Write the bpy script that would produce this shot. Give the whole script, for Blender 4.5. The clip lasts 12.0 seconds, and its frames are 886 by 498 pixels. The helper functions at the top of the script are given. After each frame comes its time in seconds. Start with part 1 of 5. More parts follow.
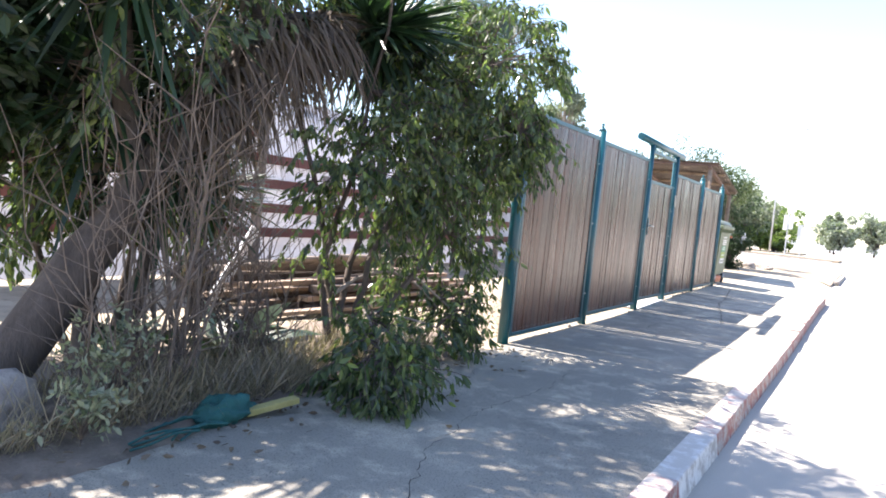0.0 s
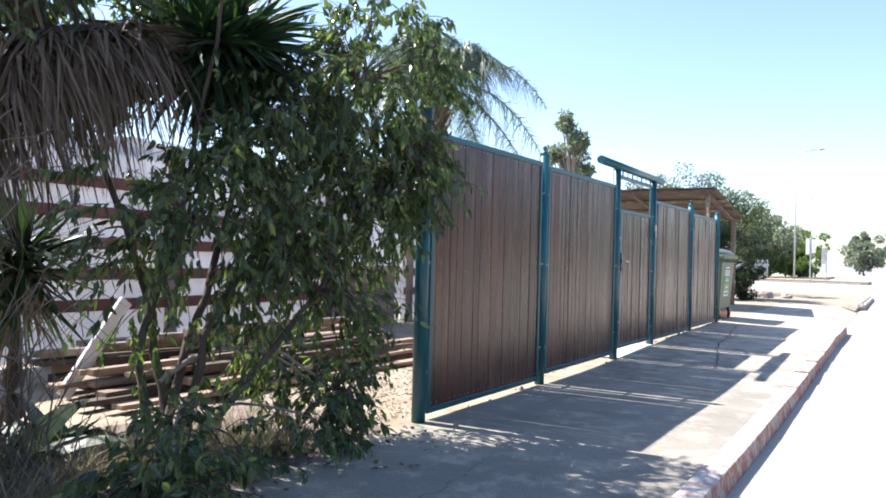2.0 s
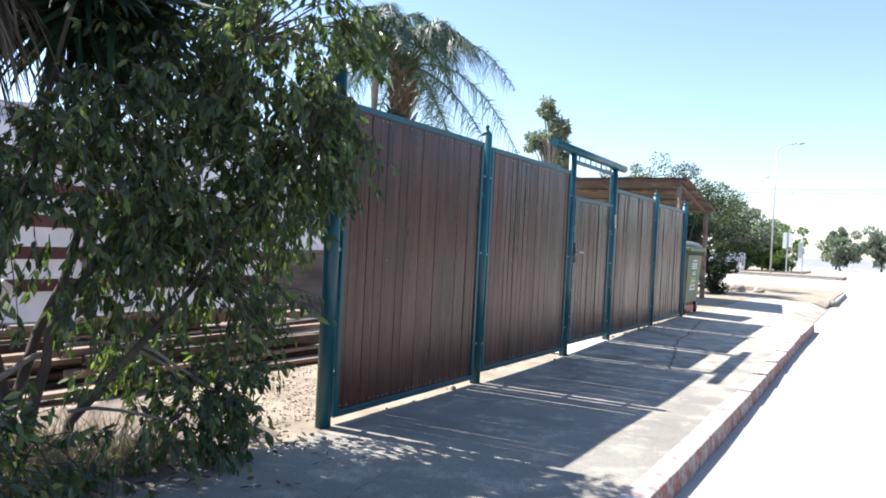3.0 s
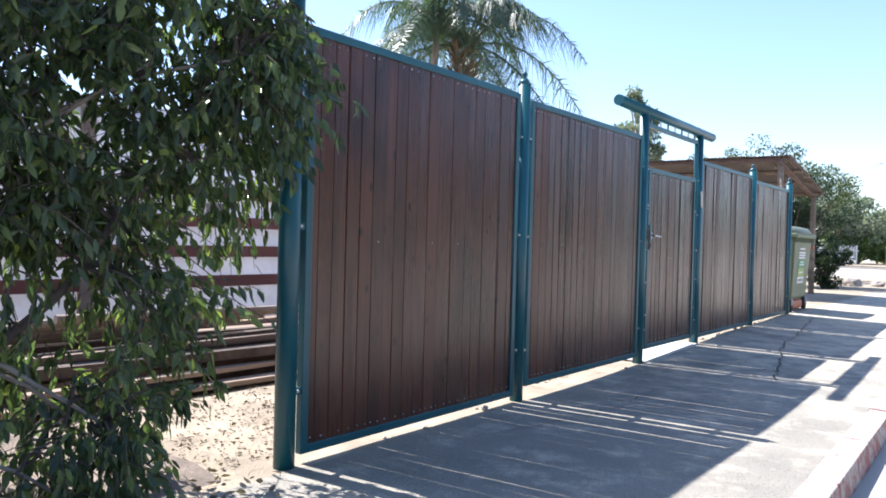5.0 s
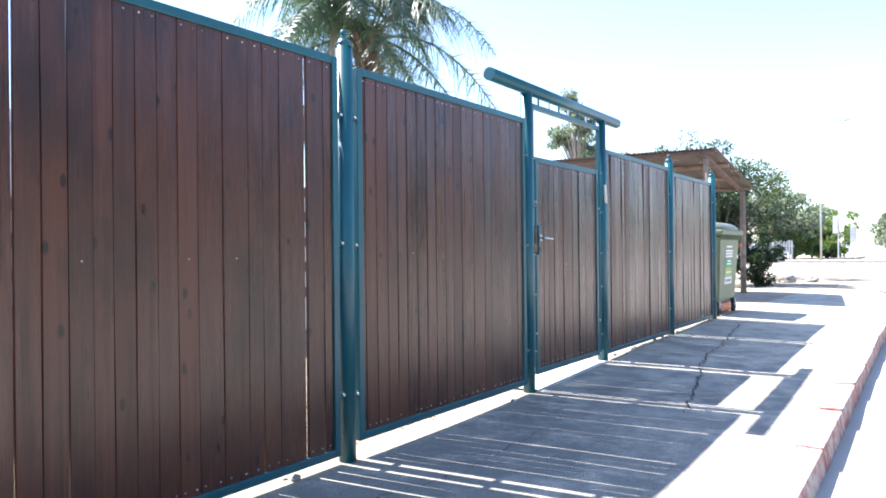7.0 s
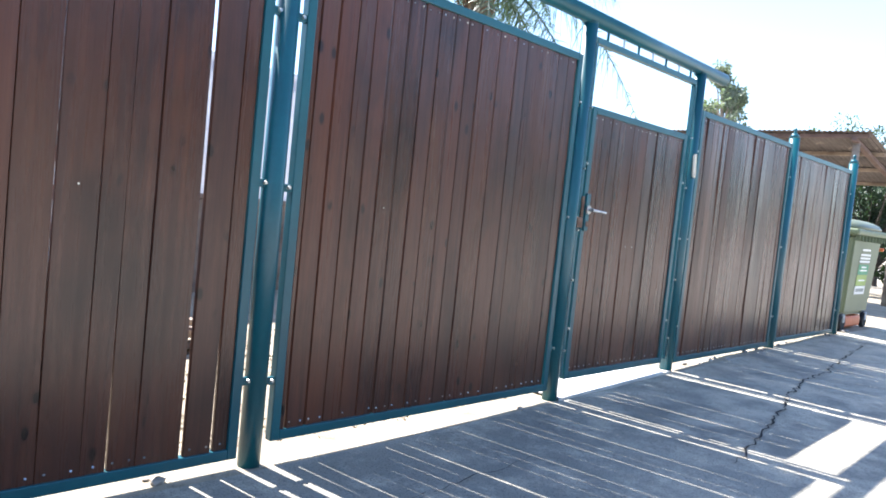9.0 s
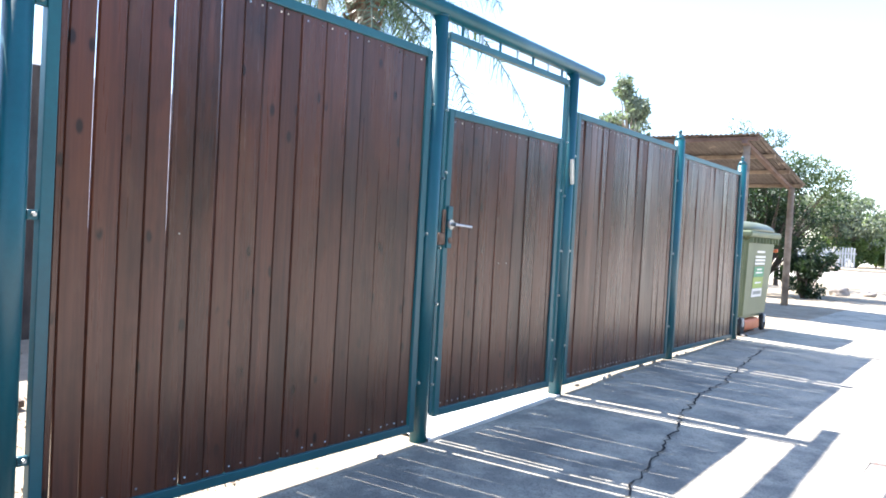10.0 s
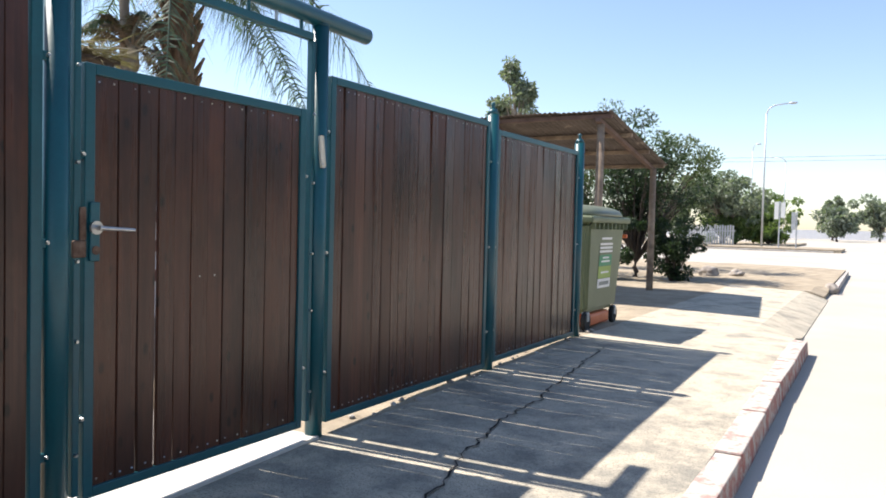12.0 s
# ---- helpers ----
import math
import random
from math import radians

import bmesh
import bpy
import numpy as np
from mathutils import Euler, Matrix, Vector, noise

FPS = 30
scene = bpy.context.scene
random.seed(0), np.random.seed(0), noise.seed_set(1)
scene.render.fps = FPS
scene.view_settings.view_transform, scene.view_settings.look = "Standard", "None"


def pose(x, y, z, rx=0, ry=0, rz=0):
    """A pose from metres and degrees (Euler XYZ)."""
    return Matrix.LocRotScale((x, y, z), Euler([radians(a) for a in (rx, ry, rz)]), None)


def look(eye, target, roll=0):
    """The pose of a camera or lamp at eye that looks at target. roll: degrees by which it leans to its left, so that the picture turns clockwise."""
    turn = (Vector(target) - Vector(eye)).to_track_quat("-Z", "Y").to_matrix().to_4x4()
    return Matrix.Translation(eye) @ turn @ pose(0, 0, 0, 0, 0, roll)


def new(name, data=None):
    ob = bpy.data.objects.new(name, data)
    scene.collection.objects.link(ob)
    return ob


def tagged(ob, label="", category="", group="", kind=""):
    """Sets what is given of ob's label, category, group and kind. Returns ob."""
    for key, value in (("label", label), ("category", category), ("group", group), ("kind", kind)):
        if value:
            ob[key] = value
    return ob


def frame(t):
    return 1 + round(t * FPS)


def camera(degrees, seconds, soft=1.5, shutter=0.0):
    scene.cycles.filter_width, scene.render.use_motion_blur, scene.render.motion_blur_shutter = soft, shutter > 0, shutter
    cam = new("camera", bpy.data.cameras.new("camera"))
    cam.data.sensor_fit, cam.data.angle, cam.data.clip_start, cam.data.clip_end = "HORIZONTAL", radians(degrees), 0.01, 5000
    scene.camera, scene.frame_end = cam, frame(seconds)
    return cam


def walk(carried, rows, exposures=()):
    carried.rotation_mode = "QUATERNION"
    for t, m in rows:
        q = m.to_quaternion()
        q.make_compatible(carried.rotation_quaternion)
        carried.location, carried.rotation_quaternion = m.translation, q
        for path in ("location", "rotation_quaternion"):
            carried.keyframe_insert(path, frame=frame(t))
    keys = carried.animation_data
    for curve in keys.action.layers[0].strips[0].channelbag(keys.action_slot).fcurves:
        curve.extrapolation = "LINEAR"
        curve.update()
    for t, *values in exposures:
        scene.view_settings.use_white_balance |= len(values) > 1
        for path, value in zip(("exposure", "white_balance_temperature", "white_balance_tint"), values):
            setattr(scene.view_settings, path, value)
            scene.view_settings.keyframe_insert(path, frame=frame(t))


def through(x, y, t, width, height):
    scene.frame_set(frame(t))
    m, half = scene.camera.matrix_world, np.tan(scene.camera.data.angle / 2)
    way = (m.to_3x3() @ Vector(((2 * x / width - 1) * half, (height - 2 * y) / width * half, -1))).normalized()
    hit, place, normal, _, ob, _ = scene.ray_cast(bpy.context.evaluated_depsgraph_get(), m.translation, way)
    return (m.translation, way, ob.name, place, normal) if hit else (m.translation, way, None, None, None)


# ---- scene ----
cam = camera(61.5, 12.0, soft=1.8)
PATH = [
    (0, (2.753, 3.23, 1.15), (1.753, 4.959, 1.037), 5.8),
    (0.5, (2.82, 3.557, 1.162), (1.76, 5.253, 1.135), 3.0),
    (1, (2.875, 3.968, 1.171), (1.911, 5.72, 1.153), 0.9),
    (1.5, (2.947, 4.39, 1.153), (1.95, 6.122, 1.057), 0.7),
    (2, (2.935, 4.795, 1.181), (1.873, 6.489, 1.2), 1.5),
    (2.5, (3.0, 5.129, 1.212), (2.039, 6.884, 1.236), 3.2),
    (3, (3.019, 5.51, 1.213), (1.997, 7.229, 1.194), 2.9),
    (3.5, (2.924, 5.853, 1.201), (1.837, 7.532, 1.21), 2.1),
    (3.7, (2.886, 6.002, 1.212), (1.79, 7.674, 1.173), 2.5),
    (5.3, (2.651, 7.113, 1.066), (1.391, 8.667, 1.066), 1.5),
    (5.5, (2.629, 7.266, 1.073), (1.347, 8.802, 1.091), 1.6),
    (6, (2.586, 7.608, 1.088), (1.284, 9.126, 1.054), 0.1),
    (6.5, (2.569, 7.913, 1.107), (1.344, 9.492, 1.177), -0.6),
    (7, (2.577, 8.302, 1.09), (1.465, 9.964, 1.094), -0.6),
    (7.2, (2.572, 8.445, 1.087), (1.357, 10.032, 1.014), 0.4),
    (8.8, (2.527, 9.476, 1.107), (1.15, 10.924, 1.016), 7.3),
    (9, (2.518, 9.591, 1.109), (1.143, 11.04, 0.996), 5.8),
    (9.5, (2.433, 9.893, 1.125), (1.103, 11.386, 1.104), 4.6),
    (10, (2.46, 10.248, 1.136), (1.236, 11.83, 1.09), 3.1),
    (10.5, (2.481, 10.614, 1.178), (1.294, 12.224, 1.158), 3.1),
    (11, (2.446, 11.026, 1.218), (1.302, 12.663, 1.324), 2.1),
    (11.5, (2.533, 11.375, 1.218), (1.567, 13.126, 1.253), 1.4),
    (12, (2.597, 11.671, 1.228), (1.585, 13.395, 1.158), 1.4),
]
EXPOSURE = [
    (0, 2.03, 6400, 18), (1.0, 2.03, 6400, 19), (1.5, 1.4, 6250, 16), (2.5, 1.38, 6050, 16), (3.5, 1.08, 5950, 14), (5.5, 1.65, 5850, 17), (6.5, 2.08, 5850, 16), (7.0, 1.98, 5850, 16),
    (9.0, 2.05, 5900, 13), (9.5, 2.2, 5900, 13), (10.5, 2.1, 6250, 17), (11.3, 1.54, 6400, 18), (12.0, 0.97, 6450, 14),
]
walk(cam, [(t, look(eye, target, roll)) for t, eye, target, roll in PATH], EXPOSURE)

# ---- light ----
SHADOW = Vector((0.72, 0.07, -1.0))  # the way of the sunlight
sun = new("sun", bpy.data.lights.new("sun", "SUN"))
sun.data.energy, sun.data.angle, sun.data.color = 5.0, radians(0.6), (1.0, 0.93, 0.82)
sun.matrix_world = look((-7, -2, 10), Vector((-7, -2, 10)) + SHADOW)
world = bpy.data.worlds.new("sky")
scene.world = world
world.use_nodes = True
sky = world.node_tree.nodes.new("ShaderNodeTexSky")
sky.sky_type, sky.sun_disc = "NISHITA", False
sky.sun_elevation, sky.sun_rotation = radians(54.1), radians(264)
sky.air_density, sky.dust_density, sky.ozone_density = 1.0, 0.5, 1.2
back = world.node_tree.nodes["Background"]
back.inputs["Strength"].default_value = 0.11
world.node_tree.links.new(sky.outputs[0], back.inputs["Color"])


# ---- materials ----
def material(name):
    m = bpy.data.materials.new(name)
    m.use_nodes = True
    t = m.node_tree
    return m, t, t.nodes["Principled BSDF"]


def node(t, kind, **inputs):
    n = t.nodes.new("ShaderNode" + kind)
    for key, value in inputs.items():
        n.inputs[key.replace("_", " ")].default_value = value
    return n


def position(t, scale, shift=None):
    """World place, scaled by axis; shift: an output added to it, so that pieces differ."""
    geo = t.nodes.new("ShaderNodeNewGeometry")
    out = geo.outputs["Position"]
    if shift:
        add = t.nodes.new("ShaderNodeVectorMath")
        t.links.new(out, add.inputs[0]), t.links.new(shift, add.inputs[1])
        out = add.outputs[0]
    mul = t.nodes.new("ShaderNodeVectorMath")
    mul.operation = "MULTIPLY"
    mul.inputs[1].default_value = scale
    t.links.new(out, mul.inputs[0])
    return mul.outputs[0]


def ramp(t, source, stops):
    r = t.nodes.new("ShaderNodeValToRGB")
    while len(r.color_ramp.elements) < len(stops):
        r.color_ramp.elements.new(0.5)
    for e, (at, colour) in zip(r.color_ramp.elements, stops):
        e.position, e.color = at, (*colour, 1) if len(colour) == 3 else colour
    t.links.new(source, r.inputs[0])
    return r.outputs[0]


def mix(t, factor, a, b, kind="MIX"):
    n = t.nodes.new("ShaderNodeMix")
    n.data_type, n.blend_type = "RGBA", kind
    for socket, value in ((n.inputs[0], factor), (n.inputs[6], a), (n.inputs[7], b)):
        if isinstance(value, (int, float)):
            socket.default_value = value
        elif isinstance(value, tuple):
            socket.default_value = (*value, 1)
        else:
            t.links.new(value, socket)
    return n.outputs[2]


def noisy(t, vector, scale, detail=4.0, rough=0.6):
    n = node(t, "TexNoise", Scale=scale, Detail=detail, Roughness=rough)
    t.links.new(vector, n.inputs["Vector"])
    return n.outputs[0]


def relief(t, shader, height, strength, distance=0.01):
    b = node(t, "Bump", Strength=strength, Distance=distance)
    t.links.new(height, b.inputs["Height"])
    t.links.new(b.outputs[0], shader.inputs["Normal"])


def plain(name, low, high, roughness=0.6, metal=0.0, coarse=3.0, fine=60.0, bump=0.15, stretch=(1, 1, 1), dirt=None):
    """A surface whose colour wanders between two tones at two scales, with fine relief."""
    m, t, s = material(name)
    p = position(t, stretch)
    a, b = noisy(t, p, coarse), noisy(t, p, fine, 3.0)
    c = mix(t, ramp(t, a, ((0.3, (0, 0, 0)), (0.7, (1, 1, 1)))), low, high)
    c = mix(t, ramp(t, b, ((0.35, (0.16,) * 3), (0.65, (0, 0, 0)))), c, tuple(0.55 * v for v in low))
    if dirt:
        d = noisy(t, p, coarse * 2.3, 8.0, 0.7)
        c = mix(t, ramp(t, d, ((0.58, (0, 0, 0)), (0.68, (0.85,) * 3))), c, dirt)
    t.links.new(c, s.inputs["Base Color"])
    s.inputs["Roughness"].default_value, s.inputs["Metallic"].default_value = roughness, metal
    relief(t, s, b, bump)
    return m


def leafy(name, dark, light, gloss=0.4, through=0.4, yellow=None):
    """Leaves: each of its own tone, and letting some light through."""
    m, t, s = material(name)
    geo = t.nodes.new("ShaderNodeNewGeometry")
    stops = [(0.0, dark), (0.75, light)]
    if yellow:
        stops.append((0.97, yellow))
    c = ramp(t, geo.outputs["Random Per Island"], stops)
    p = position(t, (1, 1, 1))
    c = mix(t, ramp(t, noisy(t, p, 1.6), ((0.35, (0.35,) * 3), (0.65, (0, 0, 0)))), c, dark)
    t.links.new(c, s.inputs["Base Color"])
    s.inputs["Roughness"].default_value = gloss
    glow = t.nodes.new("ShaderNodeBsdfTranslucent")
    bright = mix(t, 1.0, c, (1.45, 1.75, 0.8), "MULTIPLY")
    t.links.new(bright, glow.inputs[0])
    both = node(t, "MixShader", Fac=through)
    t.links.new(s.outputs[0], both.inputs[1]), t.links.new(glow.outputs[0], both.inputs[2])
    t.links.new(both.outputs[0], t.nodes["Material Output"].inputs[0])
    return m


def stained_board():
    """Dark brown stained softwood with a satin coat: long grain, knots, worn paler streaks."""
    m, t, s = material("stained_wood")
    info = t.nodes.new("ShaderNodeObjectInfo")
    far = t.nodes.new("ShaderNodeVectorMath")
    far.operation = "MULTIPLY"
    far.inputs[1].default_value = (37.0, 11.0, 23.0)
    t.links.new(info.outputs["Random"], far.inputs[0])
    p = position(t, (40, 40, 1.3), far.outputs[0])
    grain = noisy(t, p, 1.0, 6.0, 0.65)
    p2 = position(t, (6, 6, 0.9), far.outputs[0])
    broad = noisy(t, p2, 1.0, 3.0)
    c = ramp(t, grain, ((0.25, (0.026, 0.0104, 0.007)), (0.52, (0.066, 0.0250, 0.0165)), (0.8, (0.118, 0.0465, 0.029))))
    c = mix(t, ramp(t, broad, ((0.38, (0.0,) * 3), (0.70, (0.75,) * 3))), c, (0.086, 0.029, 0.0135))
    tone = ramp(t, info.outputs["Random"], ((0.0, (0.84, 0.84, 0.85)), (0.5, (1.02, 1.0, 0.98)), (1.0, (1.22, 1.14, 1.08))))
    c = mix(t, 1.0, c, tone, "MULTIPLY")
    knots = node(t, "TexVoronoi", Scale=1.0)
    knots.voronoi_dimensions = "2D"
    apart, flat = t.nodes.new("ShaderNodeSeparateXYZ"), t.nodes.new("ShaderNodeCombineXYZ")
    t.links.new(position(t, (1.0, 8.5, 4.2), far.outputs[0]), apart.inputs[0])
    t.links.new(apart.outputs["Y"], flat.inputs["X"]), t.links.new(apart.outputs["Z"], flat.inputs["Y"])
    t.links.new(flat.outputs[0], knots.inputs["Vector"])
    some = ramp(t, noisy(t, position(t, (4.0, 4.0, 2.4), far.outputs[0]), 1.0, 2.0), ((0.52, (0, 0, 0)), (0.58, (1, 1, 1))))
    spots = mix(t, 1.0, ramp(t, knots.outputs["Distance"], ((0.07, (0.92,) * 3), (0.13, (0, 0, 0)))), some, "MULTIPLY")
    c = mix(t, spots, c, (0.006, 0.003, 0.002))
    # paler dry patches low and high, then weathered dark blotches, some running over several boards
    c = mix(t, ramp(t, noisy(t, position(t, (5.0, 5.0, 1.6), far.outputs[0]), 1.0, 6.0, 0.7), ((0.56, (0, 0, 0)), (0.72, (0.5,) * 3))), c, (0.110, 0.056, 0.031))
    c = mix(t, ramp(t, noisy(t, position(t, (2.2, 2.2, 1.1)), 1.0, 5.0, 0.65), ((0.48, (0, 0, 0)), (0.66, (0.68,) * 3))), c, (0.014, 0.0072, 0.0054))
    t.links.new(c, s.inputs["Base Color"])
    # some boards keep their satin coat, others have gone dull
    coat = ramp(t, info.outputs["Random"], ((0.0, (0.07,) * 3), (0.35, (0.0,) * 3), (0.7, (0.03,) * 3), (1.0, (0.06,) * 3)))
    t.links.new(mix(t, 1.0, ramp(t, grain, ((0.2, (0.34,) * 3), (0.8, (0.19,) * 3))), coat, "ADD"), s.inputs["Roughness"])
    s.inputs["Specular IOR Level"].default_value = 0.46
    # hand-planed waves under the fine grain
    wave = mix(t, 0.22, noisy(t, position(t, (14, 14, 2.2), far.outputs[0]), 1.0, 3.0), grain)
    relief(t, s, wave, 0.7, 0.006)
    return m


def pavement_asphalt():
    """Old grey asphalt: coarse grit, dark pits, and sandy dust that thickens towards the sand verge at its end."""
    m, t, s = material("worn_asphalt")
    p = position(t, (1, 1, 1))
    wide, patch, grit = noisy(t, p, 0.9), noisy(t, p, 3.1, 8.0, 0.72), noisy(t, p, 120.0, 3.0)
    c = mix(t, ramp(t, wide, ((0.3, (0, 0, 0)), (0.7, (1, 1, 1)))), (0.215, 0.205, 0.172), (0.33, 0.31, 0.255))
    far = t.nodes.new("ShaderNodeSeparateXYZ")
    t.links.new(position(t, (0.1, 0.1, 0.1)), far.inputs[0])
    reach = node(t, "MapRange", From_Min=1.15, From_Max=1.7, To_Min=-0.04, To_Max=0.12)
    t.links.new(far.outputs["Y"], reach.inputs["Value"])
    add = t.nodes.new("ShaderNodeMath")
    t.links.new(patch, add.inputs[0]), t.links.new(reach.outputs[0], add.inputs[1])
    c = mix(t, ramp(t, add.outputs[0], ((0.46, (0, 0, 0)), (0.66, (0.9,) * 3))), c, (0.56, 0.50, 0.385))
    c = mix(t, ramp(t, grit, ((0.36, (0.75,) * 3), (0.46, (0, 0, 0)))), c, (0.10, 0.092, 0.082))
    t.links.new(c, s.inputs["Base Color"])
    s.inputs["Roughness"].default_value = 0.92
    relief(t, s, mix(t, 0.5, grit, patch), 0.9, 0.012)
    return m


def painted_kerb(name, paint):
    """Cast concrete whose paint has worn off in patches."""
    m, t, s = material(name)
    p = position(t, (1, 1, 1))
    wear, fine = noisy(t, p, 9.0, 8.0, 0.72), noisy(t, p, 90.0, 3.0)
    stone = mix(t, fine, (0.30, 0.27, 0.24), (0.48, 0.45, 0.41))
    c = mix(t, ramp(t, wear, ((0.44, (0, 0, 0)), (0.58, (1, 1, 1)))), paint, stone)
    # dust and old whitewash lie on the top, where feet have worn the paint
    face = t.nodes.new("ShaderNodeSeparateXYZ")
    t.links.new(t.nodes.new("ShaderNodeNewGeometry").outputs["Normal"], face.inputs[0])
    patchy = mix(t, ramp(t, face.outputs["Z"], ((0.35, (0, 0, 0)), (0.85, (0.92,) * 3))), (0, 0, 0), ramp(t, wear, ((0.36, (0.25,) * 3), (0.52, (1, 1, 1)))))
    c = mix(t, patchy, c, (0.50, 0.465, 0.41))
    t.links.new(c, s.inputs["Base Color"])
    s.inputs["Roughness"].default_value = 0.8
    relief(t, s, wear, 0.5)
    return m


def sheeting(name):
    """White plastic sheeting that the sun shines through."""
    m, t, s = material(name)
    p = position(t, (1, 1, 1))
    c = mix(t, ramp(t, noisy(t, p, 2.2, 6.0), ((0.35, (0, 0, 0)), (0.7, (1, 1, 1)))), (0.55, 0.555, 0.60), (0.75, 0.755, 0.79))
    t.links.new(c, s.inputs["Base Color"])
    s.inputs["Roughness"].default_value = 0.4
    glow = t.nodes.new("ShaderNodeBsdfTranslucent")
    t.links.new(c, glow.inputs[0])
    both = node(t, "MixShader", Fac=0.13)
    t.links.new(s.outputs[0], both.inputs[1]), t.links.new(glow.outputs[0], both.inputs[2])
    t.links.new(both.outputs[0], t.nodes["Material Output"].inputs[0])
    return m


WOOD = stained_board()
TEAL = plain("teal_paint", (0.0035, 0.066, 0.086), (0.006, 0.097, 0.121), 0.36, 0, 2.0, 45, 0.06)
STEEL = plain("bare_steel", (0.42, 0.42, 0.42), (0.62, 0.62, 0.60), 0.3, 0.9, 20, 90, 0.05)
RUST = plain("rusty_lock", (0.10, 0.05, 0.03), (0.22, 0.15, 0.11), 0.7, 0.4, 30, 120, 0.3)
ASPHALT = pavement_asphalt()
ROAD = plain("dusty_road", (0.37, 0.345, 0.295), (0.47, 0.44, 0.38), 0.9, 0, 0.35, 110, 0.4)
CRACK = plain("crack_dirt", (0.012, 0.011, 0.010), (0.03, 0.027, 0.024), 1.0)
SAND = plain("dry_sand", (0.25, 0.208, 0.148), (0.43, 0.362, 0.262), 0.95, 0, 2.6, 70, 0.9, dirt=(0.16, 0.13, 0.092))
SOIL = plain("bed_soil", (0.13, 0.104, 0.08), (0.27, 0.22, 0.172), 0.95, 0, 6, 60, 0.9, dirt=(0.28, 0.22, 0.16))
KERB_RED = painted_kerb("kerb_red", (0.30, 0.108, 0.09))
KERB_WHITE = painted_kerb("kerb_white", (0.70, 0.69, 0.66))
KERB_BARE = plain("kerb_concrete", (0.34, 0.31, 0.28), (0.5, 0.47, 0.43), 0.9, 0, 3, 80, 0.4)
KERB_PALE = plain("pale_concrete", (0.50, 0.475, 0.43), (0.64, 0.61, 0.56), 0.85, 0, 4, 80, 0.3)
BARK = plain("grey_bark", (0.055, 0.042, 0.034), (0.135, 0.108, 0.088), 0.95, 0, 7, 50, 0.8, (1, 1, 0.35))
PALE_BARK = plain("pale_bark", (0.19, 0.155, 0.125), (0.36, 0.31, 0.26), 0.95, 0, 7, 50, 0.6, (1, 1, 0.35))
BOOT = plain("palm_boots", (0.10, 0.06, 0.035), (0.24, 0.155, 0.095), 0.95, 0, 7, 40, 0.9)
TWIG = plain("dry_twig", (0.10, 0.076, 0.06), (0.23, 0.182, 0.145), 0.95, 0, 9, 60, 0.3)
STRAW = leafy("dry_grass", (0.16, 0.128, 0.094), (0.40, 0.325, 0.245), 0.8, 0.25)
DEADLEAF = leafy("dead_yucca_leaf", (0.075, 0.053, 0.038), (0.185, 0.14, 0.105), 0.75, 0.2)
YUCCA = leafy("yucca_leaf", (0.014, 0.030, 0.018), (0.038, 0.075, 0.036), 0.4, 0.22)
FICUS = leafy("ficus_leaf", (0.042, 0.062, 0.036), (0.118, 0.160, 0.076), 0.26, 0.42, (0.23, 0.27, 0.09))
WEED = leafy("weed_leaf", (0.14, 0.155, 0.10), (0.30, 0.31, 0.22), 0.7, 0.25)
PALM = leafy("palm_leaflet", (0.038, 0.066, 0.045), (0.105, 0.145, 0.10), 0.4, 0.35)
# distance haze is mixed into this pale grey-green leaf colour
HAZELEAF = leafy("hazed_leaf", (0.13, 0.155, 0.13), (0.22, 0.245, 0.20), 0.7, 0.3)
GUM = leafy("gum_leaf", (0.10, 0.125, 0.098), (0.24, 0.265, 0.20), 0.5, 0.3)
SHRUB = leafy("shrub_leaf", (0.012, 0.026, 0.012), (0.040, 0.070, 0.028), 0.5, 0.3)
OLIVE = leafy("olive_leaf", (0.04, 0.058, 0.028), (0.115, 0.145, 0.068), 0.5, 0.35)
HEDGE = leafy("hedge_leaf", (0.07, 0.115, 0.035), (0.17, 0.22, 0.075), 0.5, 0.35)
WHITEWALL = plain("white_plaster", (0.74, 0.75, 0.79), (0.83, 0.84, 0.86), 0.85, 0, 1.5, 60, 0.2, dirt=(0.66, 0.65, 0.65))
SLAT = plain("red_brown_slat", (0.16, 0.050, 0.035), (0.25, 0.085, 0.058), 0.6, 0, 4, 50, 0.3, (1, 0.2, 1))
OLDWOOD = plain("weathered_plank", (0.17, 0.12, 0.085), (0.40, 0.31, 0.23), 0.9, 0, 5, 60, 0.5, (1, 0.12, 1))
YELLOWWOOD = plain("yellow_plank", (0.32, 0.285, 0.10), (0.48, 0.42, 0.17), 0.7, 0, 8, 70, 0.3)
ROCK = plain("field_stone", (0.22, 0.19, 0.165), (0.42, 0.38, 0.33), 0.95, 0, 6, 50, 0.7)
NET = plain("green_net", (0.008, 0.07, 0.066), (0.02, 0.13, 0.118), 0.7, 0, 12, 120, 0.7)
RUSTROOF = plain("rusty_sheet", (0.09, 0.07, 0.06), (0.19, 0.155, 0.135), 0.7, 0.1, 2.0, 30, 0.3, dirt=(0.34, 0.28, 0.23))
REDBEAM = plain("rusty_beam", (0.11, 0.066, 0.052), (0.19, 0.122, 0.098), 0.75, 0, 5, 60, 0.3)
BINGREEN = plain("bin_plastic", (0.115, 0.145, 0.075), (0.155, 0.185, 0.10), 0.5, 0, 2, 70, 0.08)
LIDGREEN = plain("lid_plastic", (0.115, 0.135, 0.085), (0.16, 0.18, 0.12), 0.45, 0, 2, 70, 0.08)
